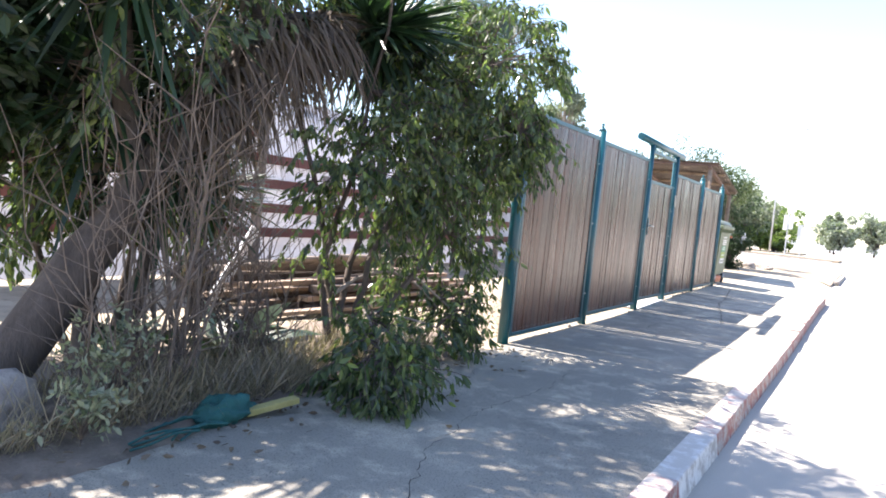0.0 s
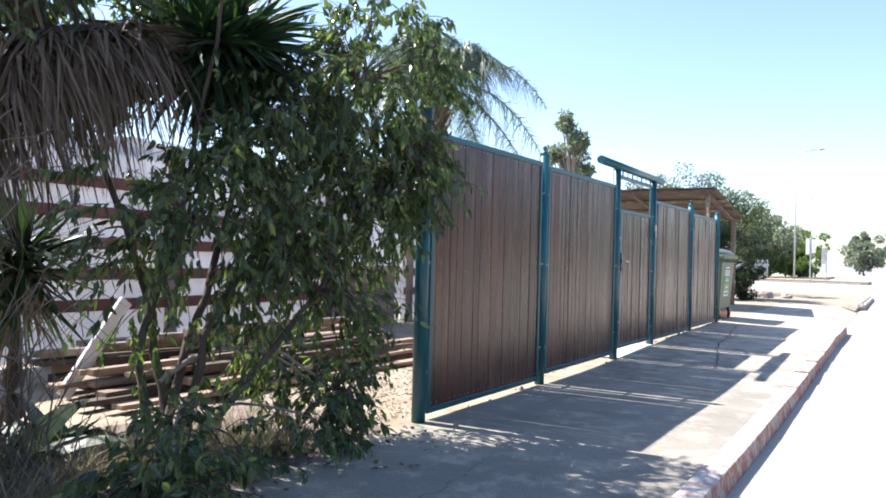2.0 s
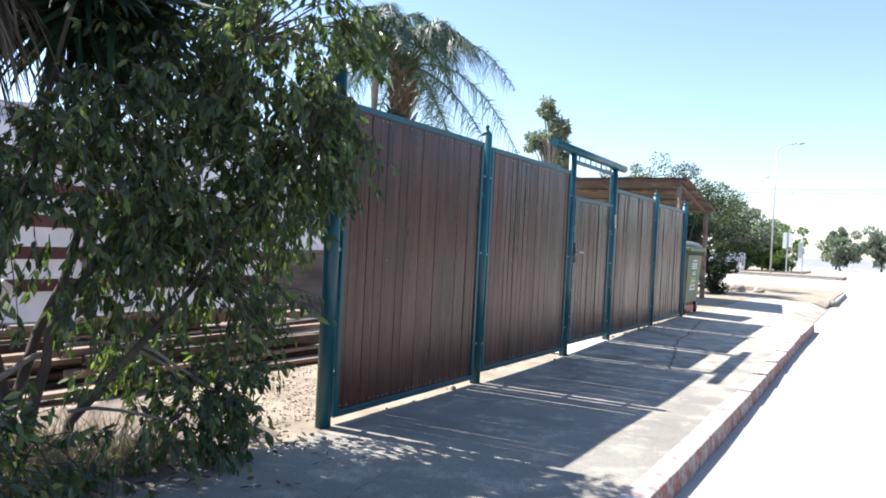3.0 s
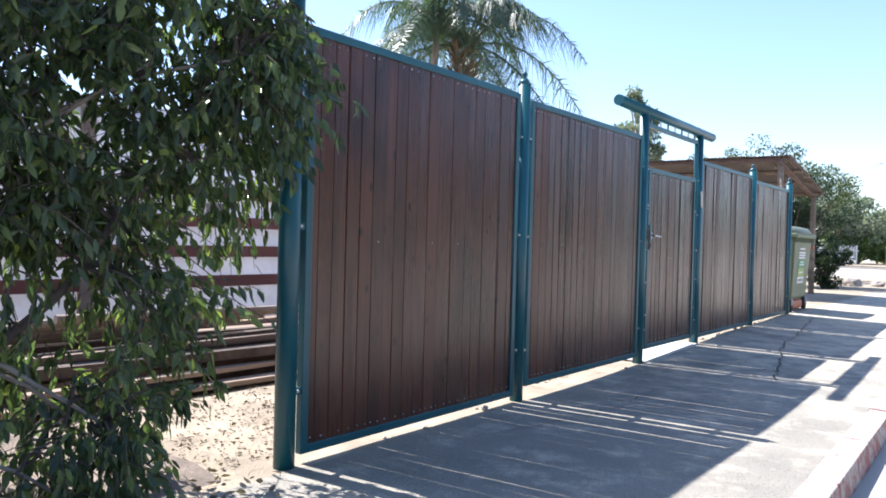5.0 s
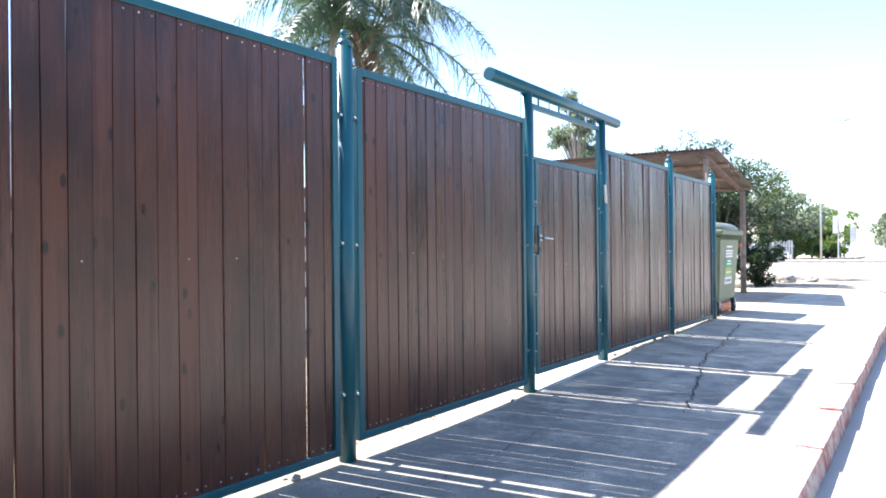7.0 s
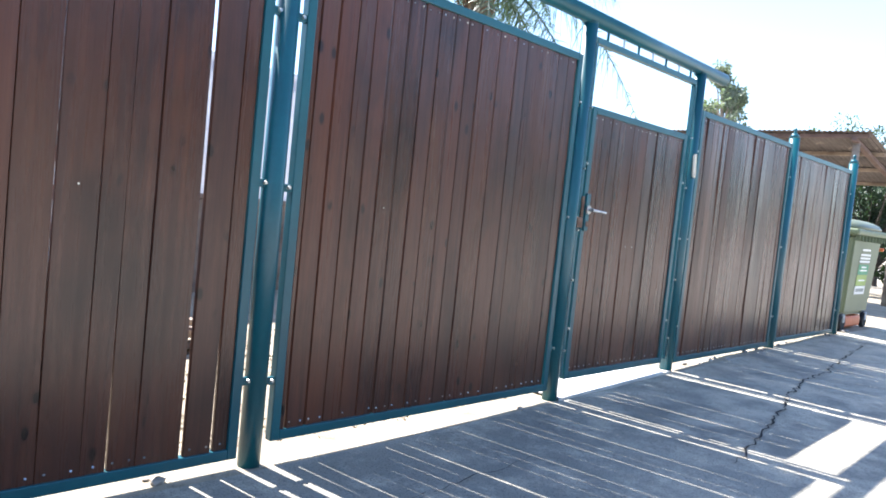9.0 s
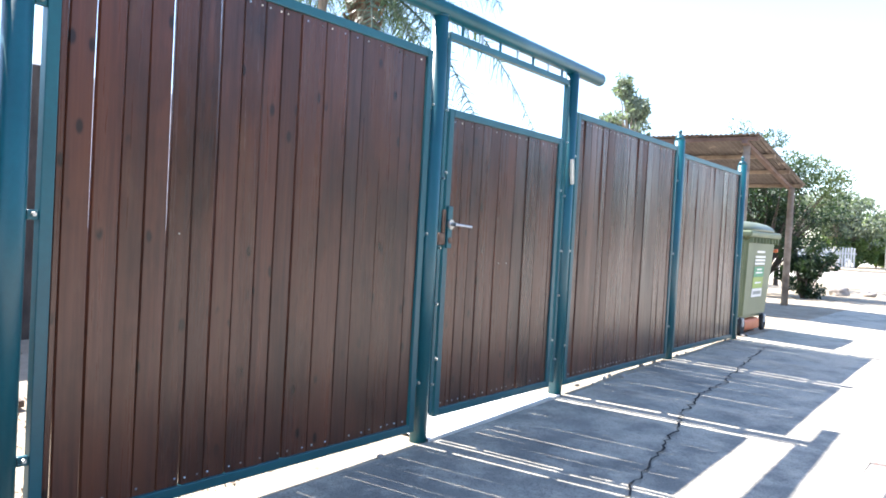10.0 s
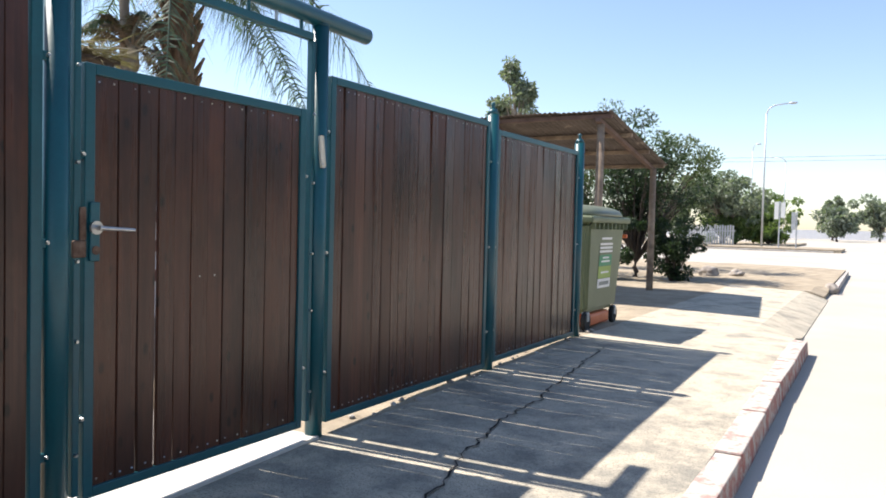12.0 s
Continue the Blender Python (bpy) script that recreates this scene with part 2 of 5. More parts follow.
ORANGE = plain("orange_plastic", (0.62, 0.13, 0.035), (0.75, 0.19, 0.06), 0.5)
RUBBER = plain("rubber", (0.012, 0.012, 0.012), (0.03, 0.03, 0.03), 0.8)
STICKER = plain("white_sticker", (0.70, 0.70, 0.68), (0.80, 0.80, 0.78), 0.5, bump=0.02)
STICKGREEN = plain("green_sticker", (0.03, 0.22, 0.10), (0.05, 0.30, 0.14), 0.5, bump=0.02)
STICKLIME = plain("lime_sticker", (0.22, 0.33, 0.05), (0.30, 0.42, 0.08), 0.5, bump=0.02)
GREYINK = plain("grey_print", (0.20, 0.22, 0.20), (0.30, 0.32, 0.30), 0.6, bump=0.02)
WHITEPAINT = plain("white_paint", (0.74, 0.75, 0.76), (0.82, 0.82, 0.82), 0.3, 0, 2, 60, 0.02)
GALV = plain("galvanised", (0.36, 0.38, 0.40), (0.50, 0.52, 0.54), 0.5, 0.4, 6, 60, 0.05)
TARP = sheeting("white_sheeting")
CREAM = plain("cream_plate", (0.62, 0.58, 0.48), (0.74, 0.70, 0.60), 0.5, 0, 30, 90, 0.05)
THATCH = leafy("thatch", (0.12, 0.10, 0.07), (0.25, 0.21, 0.14), 0.8, 0.2)


# ---- mesh helpers ----
def thing(name, place, label, category, group="", kind=""):
    ob = new(name)
    ob.location = place
    ob.empty_display_size = 0.1
    return tagged(ob, label, category, group, kind)


def adopt(ob, parent):
    if parent is not None:
        ob.parent = parent
        if parent.parent is None:
            ob.matrix_parent_inverse = Matrix.Translation(parent.location).inverted()
    return ob


def part(name, bm, stuff, parent=None, label="", smooth=False):
    me = bpy.data.meshes.new(name)
    bm.normal_update()
    bm.to_mesh(me)
    bm.free()
    me.materials.append(stuff)
    if smooth:
        me.polygons.foreach_set("use_smooth", [True] * len(me.polygons))
    ob = adopt(new(name, me), parent)
    return tagged(ob, label) if label else ob


def sheet(name, verts, faces, stuff, parent=None, label="", smooth=False):
    me = bpy.data.meshes.new(name)
    me.from_pydata([tuple(v) for v in verts], [], [tuple(f) for f in faces])
    me.materials.append(stuff)
    if smooth:
        me.polygons.foreach_set("use_smooth", [True] * len(me.polygons))
    ob = adopt(new(name, me), parent)
    return tagged(ob, label) if label else ob


def block(bm, x0, x1, y0, y1, z0, z1, bevel=0.0, turn=None):
    m = Matrix.Translation(((x0 + x1) / 2, (y0 + y1) / 2, (z0 + z1) / 2)) @ (turn or Matrix()) @ Matrix.Diagonal((x1 - x0, y1 - y0, z1 - z0, 1))
    made = bmesh.ops.create_cube(bm, size=1.0, matrix=m)
    if bevel:
        edges = list({e for v in made["verts"] for e in v.link_edges})
        bmesh.ops.bevel(bm, geom=edges, offset=bevel, segments=2, affect="EDGES", profile=0.5)
    return bm


def tube(bm, a, b, r0, r1=None, seg=14, caps=True):
    a, b = Vector(a), Vector(b)
    turn = (b - a).to_track_quat("Z", "Y").to_matrix().to_4x4()
    bmesh.ops.create_cone(bm, cap_ends=caps, segments=seg, radius1=r0, radius2=r0 if r1 is None else r1, depth=(b - a).length, matrix=Matrix.Translation((a + b) / 2) @ turn)
    return bm


def ball(bm, at, r, squash=1.0, seg=12):
    bmesh.ops.create_uvsphere(bm, u_segments=seg, v_segments=seg // 2, radius=r, matrix=Matrix.Translation(at) @ Matrix.Diagonal((1, 1, squash, 1)))
    return bm


def limb(verts, faces, points, radii, seg=7):
    """Adds a tapered, bent branch through points to lists of vertices and faces."""
    first = len(verts)
    points = [Vector(p) for p in points]
    for n, (p, r) in enumerate(zip(points, radii)):
        way = (points[min(n + 1, len(points) - 1)] - points[max(n - 1, 0)]).normalized()
        q = way.to_track_quat("Z", "Y")
        for k in range(seg):
            a = 2 * math.pi * k / seg
            verts.append(p + q @ Vector((math.cos(a) * r, math.sin(a) * r, 0)))
    for n in range(len(points) - 1):
        for k in range(seg):
            i, j = first + n * seg + k, first + n * seg + (k + 1) % seg
            faces.append((i, j, j + seg, i + seg))
    faces.append(tuple(range(first + (len(points) - 1) * seg, first + len(points) * seg)))


def bent(a, b, sag, steps, wild, rnd):
    """Points from a to b along a bowed, slightly crooked line."""
    a, b = Vector(a), Vector(b)
    out = []
    for n in range(steps + 1):
        f = n / steps
        p = a.lerp(b, f) + Vector((0, 0, sag * 4 * f * (1 - f)))
        if 0 < n < steps:
            p += Vector((rnd.uniform(-wild, wild), rnd.uniform(-wild, wild), rnd.uniform(-wild, wild) * 0.5))
        out.append(p)
    return out


def leaves(name, base, way, length, width, stuff, parent, label="", fold=0.25, droop=0.0, rng=None):
    """One mesh of folded, pointed oval leaves. base, way: arrays (n, 3); length, width: arrays (n)."""
    rng = rng or np.random.default_rng(1)
    n = len(base)
    way = way / np.linalg.norm(way, axis=1, keepdims=True)
    side = np.cross(way, rng.normal(size=(n, 3)))
    side /= np.linalg.norm(side, axis=1, keepdims=True)
    up = np.cross(side, way)
    L, W = length[:, None], width[:, None]
    down = np.array([0, 0, -1.0]) * droop
    mid = lambda f, s, w: base + way * L * f + down * L * f * f + side * s * W * w + up * W * w * fold  # noqa: E731
    v = np.stack([base, mid(0.32, 1, 0.5), mid(0.7, 1, 0.36), base + way * L + down * L, mid(0.7, -1, 0.36), mid(0.32, -1, 0.5)], 1).reshape(-1, 3)
    k = np.arange(n)[:, None] * 6
    f = np.concatenate([k + [0, 1, 2, 3], k + [0, 3, 4, 5]])
    return sheet(name, v.tolist(), f.tolist(), stuff, parent, label)


def blades(name, base, way, length, width, droop, stuff, parent, label="", steps=4, rng=None, taper=0.25):
    """One mesh of long strap leaves that bend down along their length."""
    rng = rng or np.random.default_rng(1)
    n = len(base)
    way = way / np.linalg.norm(way, axis=1, keepdims=True)
    side = np.cross(way, np.array([0, 0, 1.0]) + 0.35 * rng.normal(size=(n, 3)))
    side /= np.linalg.norm(side, axis=1, keepdims=True)
    rows = []
    for s in range(steps + 1):
        f = s / steps
        c = base + way * length[:, None] * f + np.array([0, 0, -1.0]) * (droop * length)[:, None] * f * f
        w = width[:, None] * 0.5 * ((taper + (1 - taper) * min(1, f * 4)) if f < 0.3 else 1 - 0.96 * ((f - 0.3) / 0.7) ** 1.6)
        rows += [c - side * w, c + side * w]
    v = np.stack(rows, 1).reshape(-1, 3)
    k = np.arange(n)[:, None] * (2 * (steps + 1))
    f = np.concatenate([k + [2 * s, 2 * s + 1, 2 * s + 3, 2 * s + 2] for s in range(steps)])
    return sheet(name, v.tolist(), f.tolist(), stuff, parent, label)


def smooth_step(a, b, v):
    f = min(max((v - a) / (b - a), 0.0), 1.0)
    return f * f * (3 - 2 * f)


def road_at(y):
    """Height of the road, which rises a little beside the fence."""
    return -0.135 + 0.075 * smooth_step(11.5, 17.5, y) * (1 - smooth_step(32, 60, y))


def ground_at(x, y):
    """Height of pavement and yard: a slight rise along the fence, a fall towards the kerb, and a ramp to the road past the kerb's end."""
    out = min(max(x / 1.8, 0), 1)
    z = (0.11 * smooth_step(11.5, 17.5, y) + 0.025 * smooth_step(16.6, 19.2, y)) * (1 - 0.25 * out) - 0.015 * out
    ramp_down = smooth_step(1.45, 1.95, x) * smooth_step(20.2, 21.8, y) * (1 - smooth_step(28.4, 29.4, y))
    return z + (road_at(y) + 0.006 - z) * ramp_down


def kerb_line(y):
    """The kerb's inner edge, which draws slowly nearer to the fence."""
    return 1.93 - 0.008 * (y - 10)


def slab(name, xs, ys, stuff, label, category, lift=0.0, depth=0.3, uneven=0.0, follow=False, seed=3):
    """A slab of ground on the fall of the place, with closed sides."""
    rnd = random.Random(seed)
    nx, ny = len(xs), len(ys)
    verts, faces = [], []
    for y in ys:
        for i, x in enumerate(xs):
            dx = x * (kerb_line(y) / xs[-1] - 1) if follow else 0
            z = ground_at(x, y) + lift + (noise.noise((x * 1.3, y * 1.3, seed)) * uneven if 0 < i < nx - 1 else 0)
            verts.append((x + dx, y, z))
    for j in range(ny - 1):
        for i in range(nx - 1):
            a = j * nx + i
            faces.append((a, a + 1, a + nx + 1, a + nx))
    rim = [*range(nx), *(j * nx + nx - 1 for j in range(1, ny)), *((ny - 1) * nx + i for i in range(nx - 2, -1, -1)), *(j * nx for j in range(ny - 2, 0, -1))]
    low = len(verts)
    verts += [(verts[i][0], verts[i][1], -depth) for i in rim]
    for k in range(len(rim)):
        m = (k + 1) % len(rim)
        faces.append((rim[m], rim[k], low + k, low + m))
    ob = sheet(name, verts, faces, stuff)
    return tagged(ob, label, category, kind="structure")


# ---- ground, pavement, kerb ----
def span(a, b, step):
    n = max(1, round((b - a) / step))
    return [a + (b - a) * k / n for k in range(n + 1)]


ROAD_ROWS = [-600, -60, 0, *span(11, 18, 0.5), 24, *span(30, 60, 3.0), 200, 1500]
road = sheet("road", [(x, y, road_at(y)) for y in ROAD_ROWS for x in (-900, 900)], [(2 * k, 2 * k + 1, 2 * k + 3, 2 * k + 2) for k in range(len(ROAD_ROWS) - 1)], ROAD)
tagged(road, "pale dusty sunlit asphalt road beside the pavement", "road", kind="structure")
slab("pavement", span(0.06, 1.90, 0.23), span(-5, 20.0, 0.4) + span(20.2, 27.4, 0.3), ASPHALT, "cracked grey asphalt pavement along the fence", "pavement", uneven=0.006, follow=True)
slab("yard_ground", span(-26, -2, 2.0) + span(-1.6, 0.066, 0.2), span(-5, 27.4, 0.3), SAND, "dry sandy yard ground with litter behind the fence", "ground", uneven=0.035)
slab("verge", span(-26, -2, 2.0) + span(-1.6, 1.72, 0.25), span(27.4, 37.5, 0.35), SAND, "sunlit sandy verge with dry soil beyond the pavement", "ground", lift=0.0, uneven=0.05)
slab("far_verge", span(-60, 0.4, 3.0), span(67.3, 73.5, 2.0), SAND, "far sandy verge behind a kerb across the road", "ground", lift=-0.06, uneven=0.02)
slab("far_verge", span(-60, -3.9, 3.0), span(73.5, 96, 4.0), SAND, "far sandy ground under the roadside bushes", "ground", lift=-0.06, uneven=0.02)

# crumbly soil of the planted bed, lapping over the pavement's edge
verts, faces = [], []
ROWS, COLS = 70, 12
for j in range(ROWS + 1):
    y = -2 + 10.9 * j / ROWS
    edge = 0.30 - 0.26 * smooth_step(5.3, 6.3, y) + 0.16 * smooth_step(6.4, 7.0, y) - 0.22 * smooth_step(7.6, 8.8, y) + 0.05 * noise.noise((y * 2.3, 0, 0))
    for k in range(COLS + 1):
        f = k / COLS
        x = -1.4 + (edge + 1.4) * f
        verts.append((x, y, ground_at(x, y) + (0.034 + 0.035 * noise.noise((x * 5, y * 5, 2))) * min(1, (1 - f) * 5) - (0.012 if k == COLS else 0)))
for j in range(ROWS):
    for k in range(COLS):
        a = j * (COLS + 1) + k
        faces.append((a, a + 1, a + COLS + 2, a + COLS + 1))
tagged(sheet("bed_soil", verts, faces, SOIL, smooth=True), "dry brown soil of the planted bed beside the pavement", "ground", kind="structure")


def kerb_stone(y0, y1, x0=1.918, x1=2.085, top=None):
    """A kerb stone with a rounded, chipped outer edge."""
    top = ground_at(1.8, (y0 + y1) / 2) + 0.004 if top is None else top
    bm = bmesh.new()
    block(bm, x0, x1, y0 + 0.0005, y1 - 0.0005, -0.19, top, 0.011)
    for v in bm.verts:
        if v.co.z > top - 0.03 and v.co.x > x1 - 0.05:
            v.co.x -= 0.025
        v.co.x -= 0.008 * (v.co.y - 10)
        if v.co.z > top - 0.06:
            v.co += Vector((noise.noise(v.co * 9) * 0.012, 0, noise.noise(v.co * 7 + Vector((5, 1, 2))) * 0.012))
    return bm


kerb = thing("kerb", (1.83, 8, -0.135), "concrete kerb with worn red and white paint", "kerb", kind="structure")
RED_FROM = [(5.4, 6.4), (7.8, 12.6), (13.1, 17.4), (18.0, 21.6)]
y = -4.2
while y < 20.2:
    red = any(a <= y + 0.5 < b for a, b in RED_FROM)
    part("kerb_stone", kerb_stone(y, min(y + 1.0, 20.3)), KERB_RED if red else KERB_WHITE, kerb)
    y += 1.0
verge_kerb = thing("verge_kerb", (1.83, 30, -0.135), "bare concrete kerb round the sandy verge", "kerb", kind="structure")
for n, y in enumerate(span(29.4, 37.4, 1.0)[:-1]):
    part("kerb_stone", kerb_stone(y, y + 1.0, 1.90, 2.04, 0.06), KERB_RED if n == 0 else KERB_BARE, verge_kerb)
for k in range(24):
    bm = bmesh.new()
    block(bm, 0.74 - k, 1.72 - k, 37.5, 37.7, -0.19, 0.06, 0.015)
    part("kerb_stone", bm, KERB_BARE, verge_kerb)
far_kerb = thing("far_kerb", (-20, 67, -0.135), "long concrete kerb across the road", "kerb", kind="structure")
for k in range(20):
    bm = bmesh.new()
    block(bm, -60 + k * 3, -57.04 + k * 3, 67.0, 67.28, -0.19, -0.03, 0.02)
    part("kerb_stone", bm, KERB_BARE, far_kerb)


def crack(name, points, width, seed):
    """A jagged dirt-filled crack that lies on the asphalt."""
    rnd = random.Random(seed)
    verts, faces, line = [], [], []
    for (x0, y0), (x1, y1) in zip(points, points[1:]):
        n = max(2, int(math.hypot(x1 - x0, y1 - y0) / 0.05))
        line += [(x0 + (x1 - x0) * k / n + rnd.uniform(-0.02, 0.02), y0 + (y1 - y0) * k / n + rnd.uniform(-0.012, 0.012)) for k in range(n)]
    for n, (x, y) in enumerate(line):
        w = width * rnd.uniform(0.3, 1.2) * min(1, (len(line) - n) / 12, (n + 1) / 6)
        z = ground_at(x, y) + 0.010
        verts += [(x - w / 2, y, z), (x + w / 2, y + rnd.uniform(-0.006, 0.006), z)]
        if n:
            faces.append((2 * n - 2, 2 * n - 1, 2 * n + 1, 2 * n))
    return tagged(sheet(name, verts, faces, CRACK), "dark jagged crack in the grey asphalt pavement", "crack", kind="structure")


crack("pavement_crack", [(1.18, 13.2), (1.02, 14.0), (0.92, 14.6), (0.82, 14.95), (0.71, 15.67), (0.72, 16.15), (0.63, 16.66), (0.50, 17.7), (0.42, 18.6)], 0.015, 4)
crack("pavement_crack", [(1.5, 5.2), (1.05, 6.2), (0.9, 7.0), (0.95, 8.0), (0.8, 9.0)], 0.004, 5)
crack("pavement_crack", [(0.35, 10.2), (0.62, 11.4), (0.55, 12.6)], 0.005, 6)


# ---- fence ----
def finial_post(name, y, z0, top, r, cap, label):
    """A round steel post with welded cap."""
    ob = thing(name, (0, y, z0), label, "fence post", "fence posts")
    bm = bmesh.new()
    tube(bm, (0, y, z0 - 0.25), (0, y, top), r, seg=20)
    part("pipe", bm, TEAL, ob, smooth=False)
    bm = bmesh.new()
    if cap:
        tube(bm, (0, y, top - 0.005), (0, y, top + 0.035), r * 1.08, r * 0.55, seg=20)
        tube(bm, (0, y, top + 0.035), (0, y, top + 0.055), r * 0.3, seg=12)
        ball(bm, (0, y, top + 0.068), r * 0.42)
        part("cap", bm, TEAL, ob, "turned cap with a small ball", smooth=True)
    else:
        tube(bm, (0, y, top), (0, y, top + 0.008), r * 1.02, seg=20)
        part("cap", bm, TEAL, ob)
    for f in ob.children:
        f.data.polygons.foreach_set("use_smooth", [abs(p.normal.z) < 0.9 for p in f.data.polygons])
    return ob


def panel(name, y0, y1, z0, z1, seams, label, category, group, gaps=(), tabs=(), seed=1, worn=0.0):
    """A framed panel: four square tubes, upright stained boards, screws and the lugs that bolt it to its posts."""
    rnd = random.Random(seed)
    ob = thing(name, (0, (y0 + y1) / 2, z0), label, category, group)
    w = 0.042
    for kind, box in (("stile", (y0, y0 + w, z0, z1)), ("stile", (y1 - w, y1, z0, z1)), ("top_rail", (y0 + w, y1 - w, z1 - w, z1)), ("bottom_rail", (y0 + w, y1 - w, z0, z0 + w))):
        bm = bmesh.new()
        block(bm, -0.021, 0.021, *box, 0.004)
        part(kind, bm, TEAL, ob)
    a, b = y0 + w, y1 - w
    edges = [a, *seams, b]
    heads = bmesh.new()
    for n, (left, right) in enumerate(zip(edges, edges[1:])):
        # a gap to the next board; most are a hair's width, a few let daylight through
        gap = dict(gaps).get(n, rnd.choice((0.0006, 0.001, 0.0015, 0.0025)))
        low_gap, high_gap = gap if isinstance(gap, tuple) else (gap, gap)
        bw = right - left - max(low_gap, high_gap)
        yc = left + (right - left - max(low_gap, high_gap)) / 2
        deep = rnd.uniform(-0.002 - worn, 0.002)
        bm = bmesh.new()
        # front edges eased; each board bowed and twisted a little along its height
        lean = rnd.uniform(-0.0022, 0.0022) * (1 + worn * 50)
        ease = rnd.choice((0.0006, 0.0006, 0.0008, 0.001, 0.0016, 0.0030)) + (0.003 if n in dict(gaps) else 0) + worn * rnd.choice((0.1, 0.3, 1.0))
        twist = 0.0008 + 0.5 * worn
        lowest, tallest = z0 + w - 0.004, z1 - w + 0.004
        rings = []
        for k, s in enumerate((-1.0, 0.1, 1.0, 0.4, -0.9)):
            z = lowest + (tallest - lowest) * k / 4
            cup = rnd.uniform(-twist, twist)
            far = right - yc - low_gap - (high_gap - low_gap) * k / 4
            prof = [(-0.004, -bw / 2), (max(0.011 - 2 * ease, 0.001) - cup, -bw / 2), (0.011 - cup, -bw / 2 + ease), (0.011 + cup, far - ease), (max(0.011 - 2 * ease, 0.001) + cup, far), (-0.004, far)]
            rings.append([bm.verts.new((px + deep, yc + py + s * lean, z)) for px, py in prof])
        for r0, r1 in zip(rings, rings[1:]):
            for k in range(6):
                bm.faces.new((r0[k], r0[(k + 1) % 6], r1[(k + 1) % 6], r1[k]))
        bm.faces.new(rings[0][::-1]), bm.faces.new(rings[-1])
        for e in bm.edges:
            e.smooth = abs(e.verts[0].co.z - e.verts[1].co.z) < 0.01 and lowest + 0.01 < e.verts[0].co.z < tallest - 0.01
        part("board", bm, WOOD, ob, smooth=True)
        for z in (z0 + w + 0.025, z1 - w - 0.022):
            for side in ((-0.3, 0.3) if bw > 0.09 else (0.0,)):
                if rnd.random() < 0.9:
                    tube(heads, (0.010 + deep, yc + side * bw, z + rnd.uniform(-0.004, 0.004)), (0.0135 + deep, yc + side * bw, z), 0.0044, seg=6)
        if rnd.random() < 0.08:
            tube(heads, (0.010 + deep, yc, (z0 + z1) / 2), (0.0135 + deep, yc, (z0 + z1) / 2), 0.0038, seg=6)
    tagged(part("screw_heads", heads, STEEL, ob, "bright steel screw heads"), kind="stuff")
    for y, z, out in tabs:
        bm = bmesh.new()
        block(bm, -0.006, 0.014, min(y, y + out), max(y, y + out), z - 0.016, z + 0.016, 0.003)
        lug = part("lug", bm, TEAL, ob)
        bm = bmesh.new()
        tube(bm, (0.012, y + out / 2, z + 0.002), (0.026, y + out / 2, z + 0.002), 0.009, 0.007, seg=8)
        part("bolt", bm, STEEL, lug, "bright bolt head")
    return ob


P1, P2, P3, P4, P5, P6 = 9.205, 11.242, 13.298, 14.760, 16.805, 18.715
finial_post("fence_post", P1, 0.0, 2.26, 0.050, 0, "thick teal painted round steel gate post beside the bush")
finial_post("fence_post", P2, 0.0, 2.160, 0.045, 1, "teal painted round steel post with ball cap")
finial_post("fence_post", P3, 0.0, 2.255, 0.046, 0, "teal painted round steel post carrying the gate beam")
finial_post("fence_post", P4, 0.03, 2.250, 0.046, 0, "teal painted round steel post with a cream plate")
finial_post("fence_post", P5, 0.055, 2.075, 0.046, 1, "teal painted round steel post with ball cap")
finial_post("fence_post", P6, 0.065, 2.055, 0.048, 1, "teal painted round steel post at the fence end")


def lugs(y0, y1, left, right, zs):
    return [(y0, z, -left) for z in zs] + [(y1, z, right) for z in zs]


panel("board_fence", 9.290, 11.172, 0.045, 2.085, (9.379, 9.469, 9.569, 9.659, 9.756, 9.848, 9.931, 10.02, 10.117, 10.213, 10.31, 10.441, 10.58, 10.669, 10.767, 10.95, 11.069),
      "tall dark brown board panel in a teal steel frame", "fence", "fence sections",
      gaps=((2, (0.001, 0.0046)), (15, 0.0140), (16, (0.007, 0.001))), tabs=lugs(9.290, 11.172, 0.06, 0.045, (0.35, 1.13, 1.79)), seed=2, worn=0.001)
panel("board_fence", 11.322, 13.236, 0.088, 2.066, (11.395, 11.492, 11.592, 11.68, 11.778, 11.872, 11.974, 12.072, 12.169, 12.263, 12.363, 12.502, 12.645, 12.734, 12.878, 13.018, 13.109),
      "tall dark brown board panel in a teal steel frame", "fence", "fence sections",
      gaps=((1, (0.003, 0.006)), (4, (0.001, 0.008)), (6, (0.003, 0.0105)), (10, 0.003), (12, (0.001, 0.009))), tabs=lugs(11.322, 13.236, 0.035, 0.045, (0.34, 1.12, 1.79)), seed=5, worn=0.003)
panel("garden_gate", 13.400, 14.640, 0.138, 1.797, (13.549, 13.642, 13.738, 13.825, 13.913, 14.001, 14.096, 14.229, 14.364, 14.547), "closed lower brown board gate with steel lever handle", "gate", "",
      gaps=((2, (0.0088, 0.0004)),), tabs=lugs(13.400, 14.640, 0.012, 0.012, (0.45, 1.45)), seed=8, worn=0.003)
panel("board_fence", 14.838, 16.735, 0.122, 2.006, (14.971, 15.07, 15.167, 15.26, 15.349, 15.45, 15.54, 15.64, 15.744, 15.906, 15.99, 16.078, 16.2, 16.36, 16.48, 16.633), "dark brown board panel in a teal steel frame", "fence", "fence sections",
      gaps=((6, 0.0045), (11, 0.003), (13, 0.005)), tabs=lugs(14.838, 16.735, 0.035, 0.035, (0.40, 1.05, 1.70)), seed=13, worn=0.005)
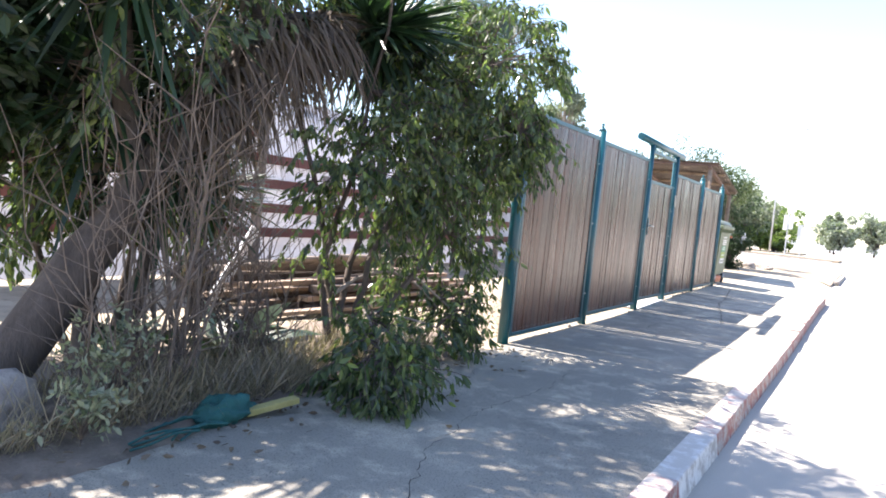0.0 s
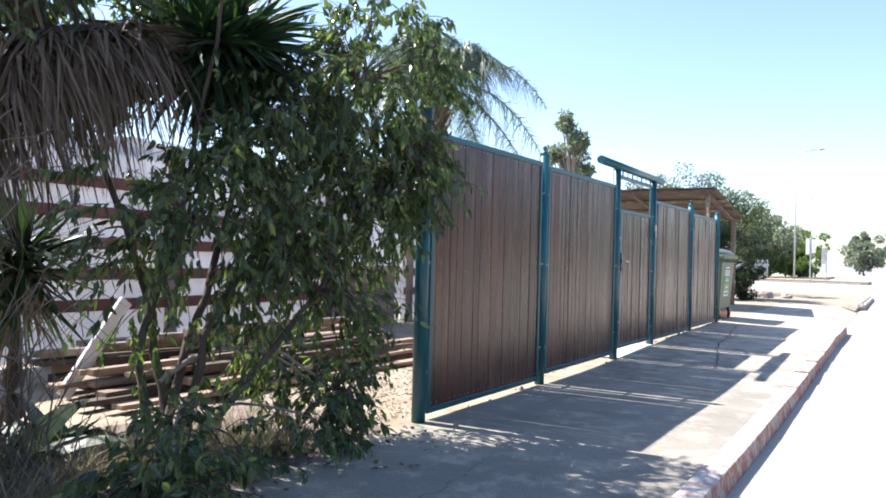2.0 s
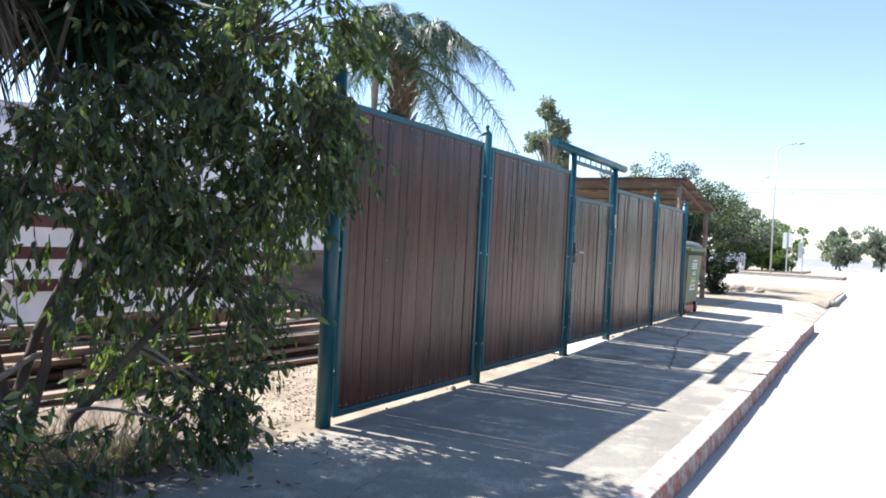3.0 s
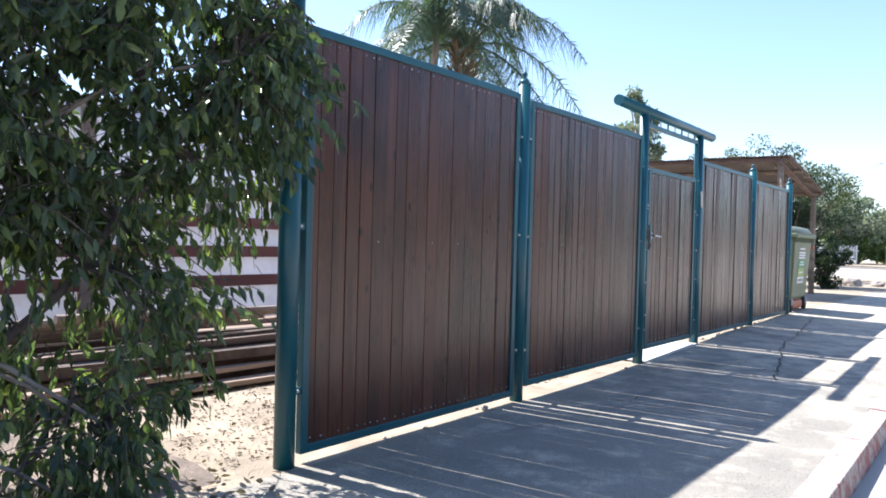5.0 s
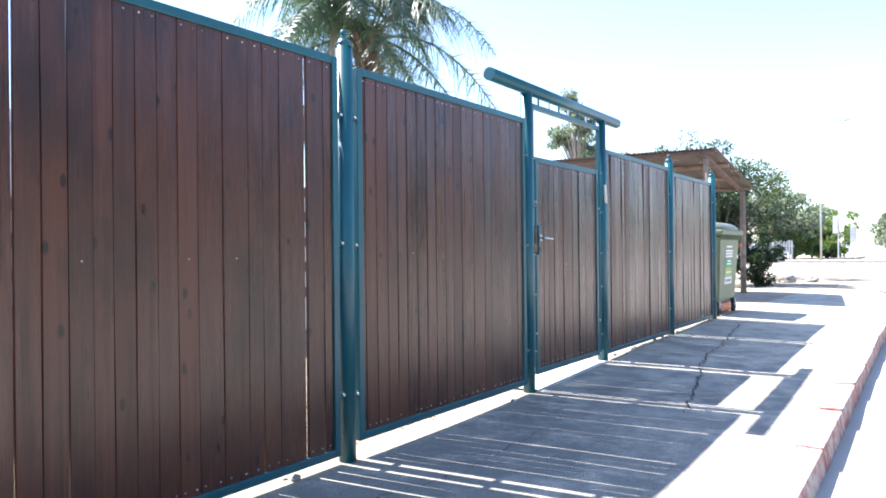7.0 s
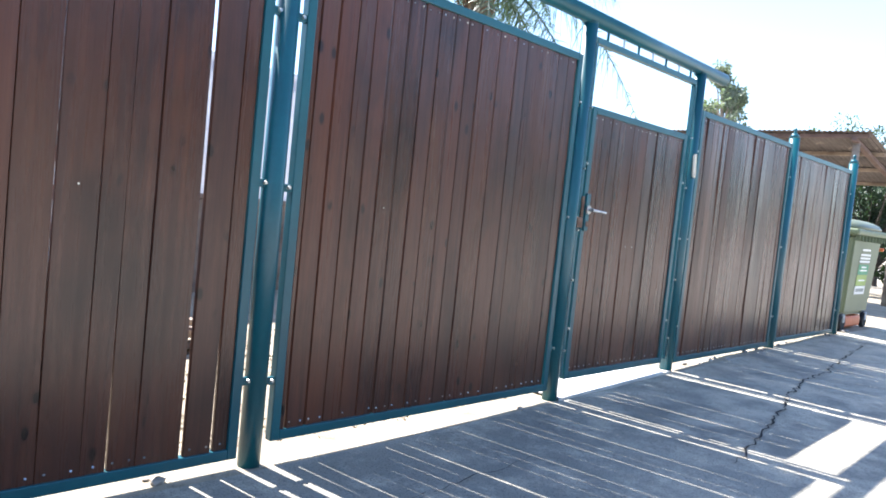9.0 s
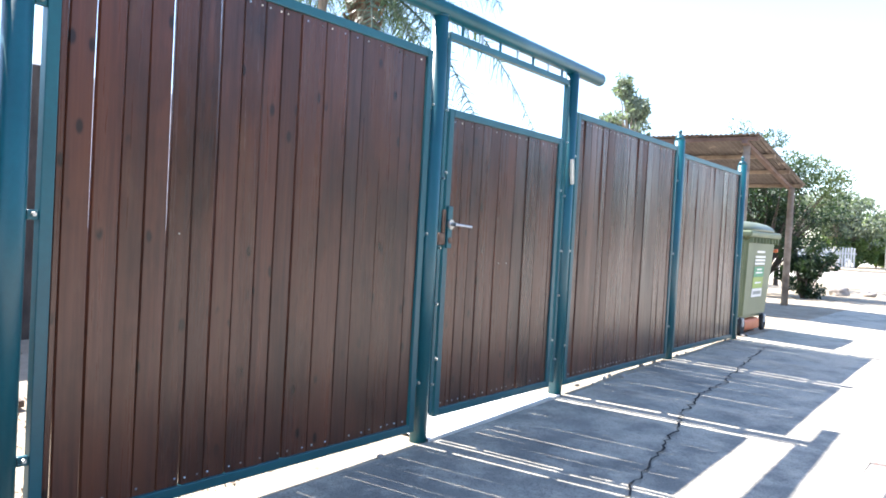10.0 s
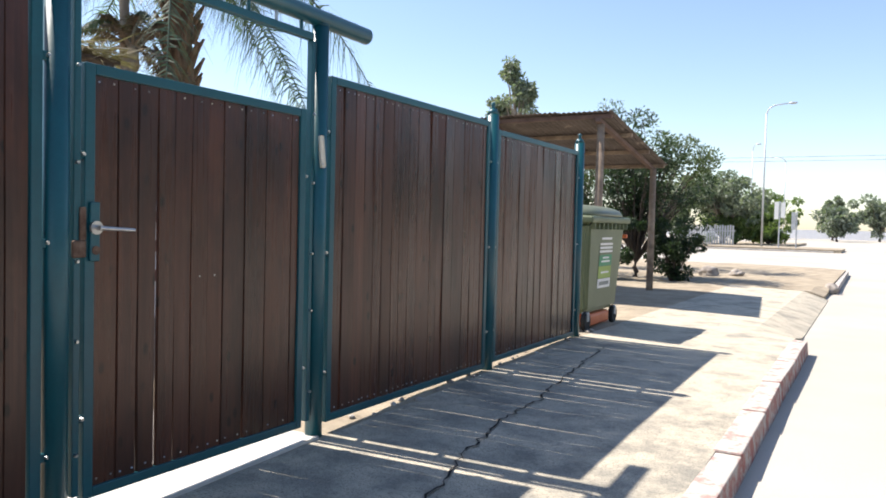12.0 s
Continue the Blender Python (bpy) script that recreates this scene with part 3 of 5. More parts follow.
panel("board_fence", 16.870, 18.650, 0.148, 1.962, (17.025, 17.162, 17.305, 17.407, 17.52, 17.657, 17.795, 17.938, 18.08, 18.227, 18.357, 18.507), "dark brown board panel in a teal steel frame", "fence", "fence sections",
      gaps=((2, 0.004), (7, 0.005), (9, 0.006), (11, 0.004)), tabs=lugs(16.870, 18.650, 0.025, 0.025, (0.40, 1.05, 1.70)), seed=21, worn=0.006)

# the gate's frame: beam, hanging rail and jambs
gate_frame = thing("gate_arch", (0, 14.05, 2.2), "teal pipe beam and door frame over the gate", "gate arch")
bm = bmesh.new()
tube(bm, (0.0, 12.745, 2.306), (0.0, 15.165, 2.288), 0.046, seg=20)
beam = part("beam", bm, TEAL, gate_frame)
beam.data.polygons.foreach_set("use_smooth", [abs(p.normal.y) < 0.9 for p in beam.data.polygons])
bm = bmesh.new()
block(bm, -0.02, 0.02, 13.37, 14.69, 2.160, 2.198, 0.004)
part("head_rail", bm, TEAL, gate_frame)
for y in (13.357, 14.678):
    bm = bmesh.new()
    block(bm, -0.018, 0.018, y, y + 0.028, 0.16, 2.160, 0.004)
    part("jamb", bm, TEAL, gate_frame)
for k in range(7):
    bm = bmesh.new()
    y = 13.5 + k * 0.185
    tube(bm, (0, y, 2.19), (0, y, 2.265), 0.009, seg=8)
    part("hanger", bm, STEEL if k % 2 else TEAL, gate_frame)
for y, out in ((13.365, -1), (14.70, 1)):
    for z in (0.32, 0.75, 1.05, 1.42, 1.78):
        bm = bmesh.new()
        tube(bm, (0.014, y - out * 0.004, z), (0.030, y - out * 0.004, z), 0.009, 0.006, seg=8)
        part("bolt", bm, STEEL, gate_frame, "bright bolt head")

# lock and lever on the gate
lock = thing("gate_lock", (0.03, 13.422, 1.150), "worn steel lock case with a straight lever handle", "lock")
bm = bmesh.new()
block(bm, 0.0215, 0.036, 13.414, 13.454, 1.050, 1.275, 0.004)
part("lock_case", bm, TEAL, lock, "teal painted lock case")
bm = bmesh.new()
block(bm, 0.016, 0.030, 13.347, 13.4035, 1.065, 1.130, 0.006)
block(bm, 0.016, 0.028, 13.377, 13.4035, 1.130, 1.255, 0.004)
part("strike_plate", bm, RUST, lock, "rusty bare strike plate")
bm = bmesh.new()
tube(bm, (0.036, 13.434, 1.178), (0.046, 13.434, 1.178), 0.026, seg=18)
tube(bm, (0.046, 13.434, 1.178), (0.078, 13.434, 1.178), 0.010, seg=12)
rose = part("rose", bm, STEEL, lock, "round bright rose")
bm = bmesh.new()
tube(bm, (0.074, 13.424, 1.178), (0.074, 13.577, 1.170), 0.0085, 0.0075, seg=12)
part("lever", bm, STEEL, lock, "bright steel lever")
bm = bmesh.new()
tube(bm, (0.036, 13.436, 1.092), (0.040, 13.436, 1.092), 0.017, seg=12)
part("keyhole_cover", bm, RUST, lock)

plate = thing("post_plate", (0.055, 14.745, 1.53), "small cream oblong plate screwed to the post", "plate")
bm = bmesh.new()
block(bm, 0.052, 0.062, 14.706, 14.739, 1.50, 1.67, 0.012, turn=Matrix.Rotation(radians(7), 4, "X"))
part("cover", bm, CREAM, plate)
for z in (1.52, 1.65):
    bm = bmesh.new()
    tube(bm, (0.060, 14.722, z), (0.065, 14.722, z), 0.005, seg=8)
    part("screw", bm, STEEL, plate)

# pale concrete threshold under the gate
verts, faces = [], []
for k in range(13):
    y = 13.32 + 1.42 * k / 12
    for x in (-1.1, -0.5, 0.055 + 0.012 * noise.noise((y * 4, 0, 3))):
        verts.append((x, y, ground_at(x, y) + 0.016))
    verts.append((verts[-1][0], y, ground_at(0, y) - 0.05))
    if k:
        faces += [(4 * k - 4 + q, 4 * k - 3 + q, 4 * k + 1 + q, 4 * k + q) for q in range(3)]
tagged(sheet("gate_threshold", verts, faces, KERB_PALE), "pale sunlit concrete threshold under the gate", "threshold", kind="structure")

# stones and litter under the fence
rnd = random.Random(5)
for k in range(34):
    y = rnd.uniform(15.0, 19.2) if k < 28 else rnd.uniform(9.3, 13.2)
    s = rnd.uniform(0.010, 0.026)
    bm = bmesh.new()
    bmesh.ops.create_icosphere(bm, subdivisions=1, radius=s)
    x = rnd.uniform(-0.05, 0.09)
    for v in bm.verts:
        v.co *= rnd.uniform(0.75, 1.2)
        v.co = Vector((v.co.x + x, v.co.y * 1.3 + y, v.co.z * 0.7 + ground_at(x, y) + s * 0.35))
    tagged(part("pebble", bm, ROCK if k % 3 else KERB_BARE), "small pale stone lying under the fence", "stone", "stones under the fence")


# ---- yard behind the bush ----
house = thing("yard_screen", (-4.25, 10, 0), "slatted red-brown yard screen lined with white plastic sheeting", "screen")
verts, faces = [], []
NY, NZ = 90, 14
for j in range(NZ + 1):
    for k in range(NY + 1):
        y, z = 6.0 + 9.0 * k / NY, 0.04 + 2.36 * j / NZ
        sag = 0.05 * abs(math.sin(y * 1.9)) if j == NZ else 0
        verts.append((-4.30 + 0.025 * noise.noise((0, y * 1.7, z * 1.4)) + 0.012 * math.sin(y * 5 + z * 3), y, z - sag))
for j in range(NZ):
    for k in range(NY):
        a = j * (NY + 1) + k
        faces.append((a, a + 1, a + NY + 2, a + NY + 1))
sheet("sheeting", verts, faces, TARP, house, "white translucent plastic sheeting", True)
verts, faces = [], []
for j in range(9):
    for k in range(49):
        y, z = 15.03 + 4.8 * k / 48, 0.04 + 1.86 * j / 8
        verts.append((-4.30 + 0.03 * noise.noise((4, y * 1.7, z * 1.4)), y, z))
        if j and k:
            a = j * 49 + k
            faces.append((a - 50, a - 49, a, a - 1))
sheet("sheeting", verts, faces, TARP, house, "white translucent plastic sheeting", True)
for z in (0.576, 0.90, 1.22, 1.54, 1.86):
    bm = bmesh.new()
    block(bm, -4.255, -4.215, 15.05, 19.8, z - 0.062, z + 0.062, 0.004)
    part("slat", bm, SLAT, house, "red-brown horizontal slat")
for y in (15.1, 17.4, 19.75):
    bm = bmesh.new()
    block(bm, -4.215, -4.13, y - 0.05, y + 0.05, 0.0, 2.0, 0.006)
    part("post", bm, OLDWOOD, house, "square wooden post")
bm = bmesh.new()
block(bm, -4.375, -4.355, 6.0, 15.0, 2.28, 2.37, 0.005)
part("top_batten", bm, OLDWOOD, house)
for n, z in enumerate((0.576, 0.90, 1.22, 1.54, 1.86)):
    for y0, y1 in ((6.4, 10.32), (10.44, 13.02)):
        if z > 1.7 and y0 > 9:
            continue
        bm = bmesh.new()
        block(bm, -4.255, -4.215, y0, y1, z - 0.062, z + 0.062, 0.004)
        part("slat", bm, SLAT, house, "red-brown horizontal slat")
for y, s in ((10.38, OLDWOOD), (13.085, BARK), (6.35, OLDWOOD)):
    bm = bmesh.new()
    block(bm, -4.262, -4.18, y - 0.06, y + 0.06, 0.0, 2.36, 0.006)
    part("post", bm, s, house, "square wooden post")
bm = bmesh.new()
block(bm, -4.25, -4.18, 13.15, 14.7, 0.0, 0.95, 0.01)
block(bm, -4.25, -4.15, 13.15, 14.7, 0.95, 1.0, 0.01)
part("dado", bm, OLDWOOD, house, "weathered boarding under the white wall")
bm = bmesh.new()
block(bm, -4.27, -4.225, 11.7, 11.92, 1.28, 1.42, 0.008)
part("socket_box", bm, ROCK, house, "small grey box")

rnd = random.Random(31)
pile_n = 0
for layer in range(4):
    for k in range(9):
        z = 0.03 + layer * 0.078
        x = -1.65 - layer * 0.10 - k * 0.17 + rnd.uniform(-0.03, 0.03)
        y0, y1 = rnd.uniform(7.9, 9.0), rnd.uniform(11.2, 12.2)
        w, h = rnd.uniform(0.08, 0.16), rnd.uniform(0.03, 0.075)
        bm = bmesh.new()
        block(bm, x - w / 2, x + w / 2, y0, y1, z, z + h, 0.004, turn=Matrix.Rotation(radians(rnd.uniform(-3.0, 3.0)), 4, "Z") @ Matrix.Rotation(radians(rnd.uniform(-0.9, 0.9)), 4, "X"))
        tagged(part("plank", bm, OLDWOOD if rnd.random() < 0.8 else BARK), "long weathered plank in a stack on the sand", "plank", "stacked planks")
for n in range(6):
    z = 0.375 + 0.03 * n
    bm = bmesh.new()
    tube(bm, (-2.5 + 0.09 * n, 8.1 + 0.2 * n, z), (-2.3 + 0.05 * n, 10.2 + 0.2 * n, z - 0.03), 0.03, 0.022, seg=8)
    tagged(part("pole", bm, PALE_BARK), "round pale pole lying on the plank stack", "pole", "poles on the stack")
bm = bmesh.new()
block(bm, -0.02, 0.02, -0.055, 0.055, 0, 0.86, 0.004)
bmesh.ops.transform(bm, matrix=Matrix.Translation((-2.4, 8.02, 0.06)) @ Matrix.Rotation(radians(-36), 4, "X"), verts=bm.verts)
tagged(part("leaning_board", bm, WHITEPAINT), "white painted board leaning over the plank stack", "board")


# ---- bush and yucca by the pavement ----
def ficus(foot, label, masses, stems, branches, seed):
    """A many-stemmed bush; masses: centre, radii and twigs of each part of the crown."""
    rnd = random.Random(seed)
    rng = np.random.default_rng(seed)
    ob = thing("ficus_bush", foot, label, "bush", "leafy bushes")
    verts, faces, joints = [], [], []
    for s in stems:
        pts, radii = [], []
        for a, b in zip(s, s[1:]):
            pts += bent(a, b, 0, 4, 0.025, rnd)[: 4 if b != s[-1] else 5]
        for n in range(len(pts)):
            radii.append(0.030 * (1 - 0.75 * n / len(pts)))
        limb(verts, faces, pts, radii, 8)
        sheet("stem", verts, faces, BARK, ob, "thin grey crooked stem", True)
        verts, faces = [], []
        joints += pts[4:]
    # pale bowed side branches
    for a, b, sag, r in branches:
        pts = bent(a, b, sag, 6, 0.015, rnd)
        limb(verts, faces, pts, [r * (1 - 0.5 * k / 6) for k in range(7)], 6)
        sheet("branch", verts, faces, PALE_BARK, ob, "pale bowed branch", True)
        verts, faces = [], []
        joints += pts[2:]
    joints = np.array([tuple(p) for p in joints])
    base, way, size = [], [], []
    tv, tf = [], []
    for centre, radii, twigs in masses:
        for _ in range(twigs):
            d = rng.normal(size=3)
            d /= np.linalg.norm(d)
            p = np.array(centre) + d * np.array(radii) * rng.uniform(0.25, 1.0) ** 0.6
            if noise.noise(Vector(p) * 2.6) < (-0.20 if p[2] < 0.5 else -0.05 if p[2] < 2.0 else -0.15) or p[2] < 0.06:
                continue
            near = joints[np.argmin(((joints - p) ** 2).sum(1))]
            out = p - np.array(centre)
            out = out / (np.linalg.norm(out) + 1e-6)
            span_ = rng.uniform(0.18, 0.34)
            w = out * 0.8 + rng.normal(size=3) * 0.45 + np.array([0, 0, -0.25])
            w /= np.linalg.norm(w)
            q = p + w * span_ + np.array([0, 0, -0.10])
            q[2] = max(q[2], 0.05)
            if rng.random() < 0.22:
                limb(tv, tf, bent(near, p, 0.03, 3, 0.03, rnd), (0.008, 0.006, 0.005, 0.003), 4)
            limb(tv, tf, [p, (p + q) / 2 + np.array([0, 0, 0.02]), q], (0.0032, 0.0025, 0.0015), 3)
            for k in range(rng.integers(12, 18)):
                f = rng.uniform(0.05, 1.0)
                b = p + (q - p) * f + rng.normal(size=3) * 0.008
                v = w * 0.4 + rng.normal(size=3) * 0.48 + np.array([0, 0, -1.0])
                base.append(b), way.append(v), size.append(rng.uniform(0.046, 0.090))
    tagged(sheet("twig_mass", tv, tf, BARK, ob), kind="stuff")
    size = np.array(size)
    leaves("foliage", np.array(base), np.array(way), size, size * rng.uniform(0.30, 0.42, len(size)), FICUS, ob, "glossy drooping leaves", rng=rng)


ficus((-0.45, 7.6, 0), "large leafy ficus bush with drooping dark green leaves",
      [((-0.45, 7.70, 1.35), (0.42, 0.62, 0.55), 270), ((-0.42, 7.20, 1.30), (0.32, 0.42, 0.55), 110), ((-0.32, 8.22, 1.50), (0.42, 0.48, 0.58), 290), ((-0.02, 8.72, 2.20), (0.42, 0.45, 0.48), 420), ((-0.02, 8.70, 2.58), (0.36, 0.42, 0.26), 150),
       ((-0.48, 7.95, 1.85), (0.42, 0.50, 0.36), 150), ((-0.40, 8.42, 2.22), (0.34, 0.42, 0.34), 230),
       ((-0.18, 8.45, 1.05), (0.38, 0.48, 0.55), 210), ((0.06, 8.86, 1.80), (0.30, 0.26, 0.30), 120), ((-0.22, 8.92, 1.52), (0.26, 0.28, 0.32), 130), ((-0.28, 8.30, 0.82), (0.34, 0.42, 0.44), 190), ((0.36, 6.76, 0.20), (0.27, 0.32, 0.20), 200), ((0.02, 7.25, 0.22), (0.22, 0.26, 0.18), 80),
       ((-0.10, 8.0, 0.28), (0.36, 0.55, 0.22), 70), ((-0.10, 8.45, 0.34), (0.26, 0.24, 0.20), 70), ((-0.80, 6.9, 3.35), (0.6, 0.9, 0.35), 220)],
      [((-0.50, 7.42, 0), (-0.62, 7.35, 0.6), (-0.55, 7.6, 1.5), (-0.5, 7.9, 3.3)), ((-0.44, 7.52, 0), (-0.40, 7.62, 0.7), (-0.3, 8.1, 1.5), (-0.15, 8.6, 2.3)),
       ((-0.52, 7.5, 0), (-0.75, 7.55, 0.8), (-0.85, 7.2, 1.8), (-0.8, 6.9, 3.0)), ((-0.42, 7.62, 0), (-0.32, 7.9, 0.45), (-0.2, 8.35, 0.95), (-0.05, 8.75, 1.6)),
       ((-0.55, 7.44, 0), (-0.6, 7.8, 0.9), (-0.62, 8.1, 2.0), (-0.6, 8.3, 3.1))],
      [((-0.55, 7.45, 0.45), (-0.18, 8.30, 0.35), 0.22, 0.016), ((-0.3, 8.0, 0.62), (0.05, 8.55, 0.12), 0.05, 0.011), ((-0.35, 7.7, 0.3), (0.15, 8.2, 0.10), 0.08, 0.010),
       ((-0.35, 7.9, 1.3), (0.0, 8.5, 1.75), -0.03, 0.012), ((-0.3, 8.2, 1.5), (0.15, 8.8, 1.8), 0.04, 0.010), ((-0.42, 7.55, 0.35), (0.35, 6.80, 0.22), 0.10, 0.012)], 77)
ficus((-1.5, 6.2, 0), "tall dark leafy bush growing over the leaning yucca",
      [((-1.45, 6.25, 1.35), (0.45, 0.55, 0.60), 330), ((-1.35, 6.45, 2.25), (0.50, 0.60, 0.60), 240), ((-1.7, 5.7, 1.2), (0.45, 0.5, 0.7), 260), ((-1.2, 5.9, 2.75), (0.55, 0.6, 0.5), 220),
       # the two masses at 3.95 m are unseen, added to shade the pavement
       ((-0.6, 6.4, 3.95), (0.9, 1.5, 0.40), 2100), ((-0.7, 4.6, 3.95), (0.9, 1.3, 0.40), 1600), ((-1.30, 7.45, 2.80), (0.50, 0.50, 0.36), 200), ((-1.15, 6.75, 2.45), (0.40, 0.40, 0.30), 160), ((-0.62, 5.85, 1.95), (0.28, 0.42, 0.42), 150), ((-0.62, 6.45, 2.12), (0.26, 0.34, 0.28), 70)],
      [((-1.5, 6.2, 0), (-1.5, 6.15, 0.7), (-1.45, 6.25, 1.6), (-1.2, 6.3, 3.4)), ((-1.55, 6.1, 0), (-1.65, 5.9, 0.7), (-1.6, 5.6, 1.7), (-1.0, 5.0, 3.7)), ((-1.45, 6.3, 0), (-1.4, 6.5, 0.9), (-1.3, 6.6, 2.0), (-0.8, 6.8, 3.6))],
      [((-1.45, 6.25, 1.2), (-1.0, 6.5, 2.0), 0.05, 0.014)], 78)


def yucca_head(ob, at, axis, live, dead, length, seed, hang=1.0):
    """A rosette of stiff green straps over a skirt of dead ones."""
    rng = np.random.default_rng(seed)
    axis = np.array(axis) / np.linalg.norm(axis)
    n = live
    d = rng.normal(size=(n, 3))
    d /= np.linalg.norm(d, axis=1, keepdims=True)
    d = d + axis * rng.uniform(-0.45, 1.0, (n, 1))
    base = np.array(at) + axis * rng.uniform(-0.18, 0.12, (n, 1)) + d * 0.03
    blades("live_leaves", base, d, rng.uniform(0.7, 1.1, n) * length, rng.uniform(0.035, 0.055, n), rng.uniform(0.05, 0.35, n), YUCCA, ob, "stiff dark green strap leaves", rng=rng)
    n = dead
    a = rng.uniform(0, 2 * np.pi, n)
    d = np.stack([np.cos(a) * 0.55, np.sin(a) * 0.55, rng.uniform(-0.7, 0.15, n)], 1)
    base = np.array(at) - axis * rng.uniform(0.05, 0.42, (n, 1)) + d * 0.05
    blades("dead_leaves", base, d, rng.uniform(0.55, 1.05, n) * length * hang, rng.uniform(0.018, 0.04, n), rng.uniform(0.45, 0.95, n), DEADLEAF, ob, "hanging dead grey-brown leaves", rng=rng)


def yucca(name, foot, top, r, heads, label, seed):
    rnd = random.Random(seed)
    ob = thing(name, foot, label, "yucca")
    verts, faces = [], []
    pts = bent(foot, top, 0.05, 8, 0.015, rnd)
    limb(verts, faces, pts, [r * (1.25 - 0.5 * k / 8) * rnd.uniform(0.94, 1.06) for k in range(9)], 16)
    for at, *_ in heads:
        limb(verts, faces, bent(top, at, -0.04, 4, 0.01, rnd), [r * 0.75, r * 0.65, r * 0.6, r * 0.55, r * 0.45], 12)
    sheet("trunk", verts, faces, BARK, ob, "thick leaning grey trunk", True)
    for n, (at, axis, live, dead, length, hang) in enumerate(heads):
        yucca_head(ob, at, axis, live, dead, length, seed + n, hang)
    return ob


def leaning_yucca():
    """A thick trunk that leans far over; dead leaves hang from its upper half, a dark rosette stands at its end."""
    rnd, rng = random.Random(5), np.random.default_rng(5)
    ob = thing("yucca_tree", (-0.82, 5.10, 0), "leaning yucca with thick trunk and hanging dead leaves", "yucca")
    stops = [(-0.82, 5.08, -0.08), (-0.80, 5.52, 0.50), (-0.80, 5.93, 1.06), (-0.80, 6.40, 1.75), (-0.80, 6.88, 2.20), (-0.84, 7.45, 2.40), (-0.80, 7.98, 2.46)]
    pts = []
    for a, b in zip(stops, stops[1:]):
        pts += bent(a, b, 0, 3, 0.012, rnd)[:3]
    pts.append(Vector(stops[-1]))
    verts, faces = [], []
    limb(verts, faces, pts, [(0.135 - 0.075 * k / len(pts)) * rnd.uniform(0.93, 1.07) for k in range(len(pts))], 18)
    fork = [(-0.80, 5.95, 1.05), (-0.95, 5.9, 1.7), (-0.90, 5.80, 2.4)]
    limb(verts, faces, fork, (0.08, 0.07, 0.05), 12)
    limb(verts, faces, [(-0.80, 6.8, 2.12), (-0.9, 6.78, 2.6), (-0.95, 6.8, 2.95)], (0.06, 0.055, 0.045), 12)
    sheet("trunk", verts, faces, BARK, ob, "thick leaning grey-brown trunk", True)
    n = 1650
    f = rng.uniform(0.45, 0.86, n)
    line = np.array([tuple(p) for p in pts])
    at = np.stack([np.interp(f * (len(line) - 1), np.arange(len(line)), line[:, k]) for k in range(3)], 1)
    a = rng.uniform(0, 2 * np.pi, n)
    d = np.stack([np.cos(a) * 0.6, np.sin(a) * 0.35 - 0.15, rng.uniform(-0.5, 0.3, n)], 1)
    blades("dead_leaves", at + d * 0.06, d, rng.uniform(0.28, 0.55, n), rng.uniform(0.014, 0.030, n), rng.uniform(0.7, 1.1, n), DEADLEAF, ob, "hanging dead grey-brown leaves", rng=rng)
    yucca_head(ob, (-0.74, 7.98, 2.46), (0.4, 0.45, 0.1), 520, 12, 0.66, 7, 0.8)
    yucca_head(ob, (-0.90, 5.80, 2.42), (-0.1, -0.1, 1), 280, 12, 0.85, 8, 0.6)
    yucca_head(ob, (-0.95, 6.80, 2.95), (-0.1, 0.1, 1), 170, 60, 0.7, 9, 0.7)


leaning_yucca()
yucca("young_yucca", (-0.95, 6.1, 0.0), (-0.95, 6.15, 0.8), 0.055,
      [((-0.92, 6.25, 1.22), (0.2, 0.3, 1), 110, 8, 0.62, 0.6)], "small yucca with narrow drooping dark leaves", 25)
yucca("young_yucca", (-1.75, 7.30, 0.0), (-1.75, 7.30, 0.7), 0.055,
      [((-1.75, 7.32, 1.12), (0.1, 0.0, 1), 190, 40, 0.58, 0.7)], "small yucca with dense dark hanging leaves", 27)
yucca("young_yucca", (-1.25, 6.0, 0.0), (-1.22, 6.0, 1.1), 0.06,
      [((-1.2, 6.0, 1.6), (0.1, -0.2, 1), 210, 8, 0.8, 0.6)], "small yucca with long dark drooping leaves", 26)


def dry_shrub(foot, n, height, spread, seed, label):
    """A dead shrub: a sheaf of thin, forked grey stems."""
    rnd = random.Random(seed)
    ob = thing("dry_shrub", foot, label, "shrub", "dry shrubs")
    verts, faces = [], []
    for k in range(n):
        a, lean = rnd.uniform(0, 6.28), rnd.uniform(0.05, spread)
        base = Vector(foot) + Vector((rnd.uniform(-0.16, 0.16), rnd.uniform(-0.22, 0.22), -0.02))
        tip = base + Vector((math.cos(a) * lean, math.sin(a) * lean, height * rnd.uniform(0.55, 1.0)))
        pts = bent(base, tip, 0, 5, 0.055, rnd)
        r = rnd.uniform(0.005, 0.012)
        limb(verts, faces, pts, [r * (1 - 0.7 * i / 5) for i in range(6)], 5)
        for _ in range(rnd.randint(4, 8)):
            i = rnd.randint(1, 5)
            end = pts[i] + Vector((rnd.uniform(-0.36, 0.36), rnd.uniform(-0.36, 0.36), rnd.uniform(0.08, 0.42)))
            limb(verts, faces, bent(pts[i], end, 0, 3, 0.02, rnd), (r * 0.45, r * 0.35, r * 0.28, r * 0.15), 4)
        sheet("stem", verts, faces, TWIG, ob)
        verts, faces = [], []
    return ob


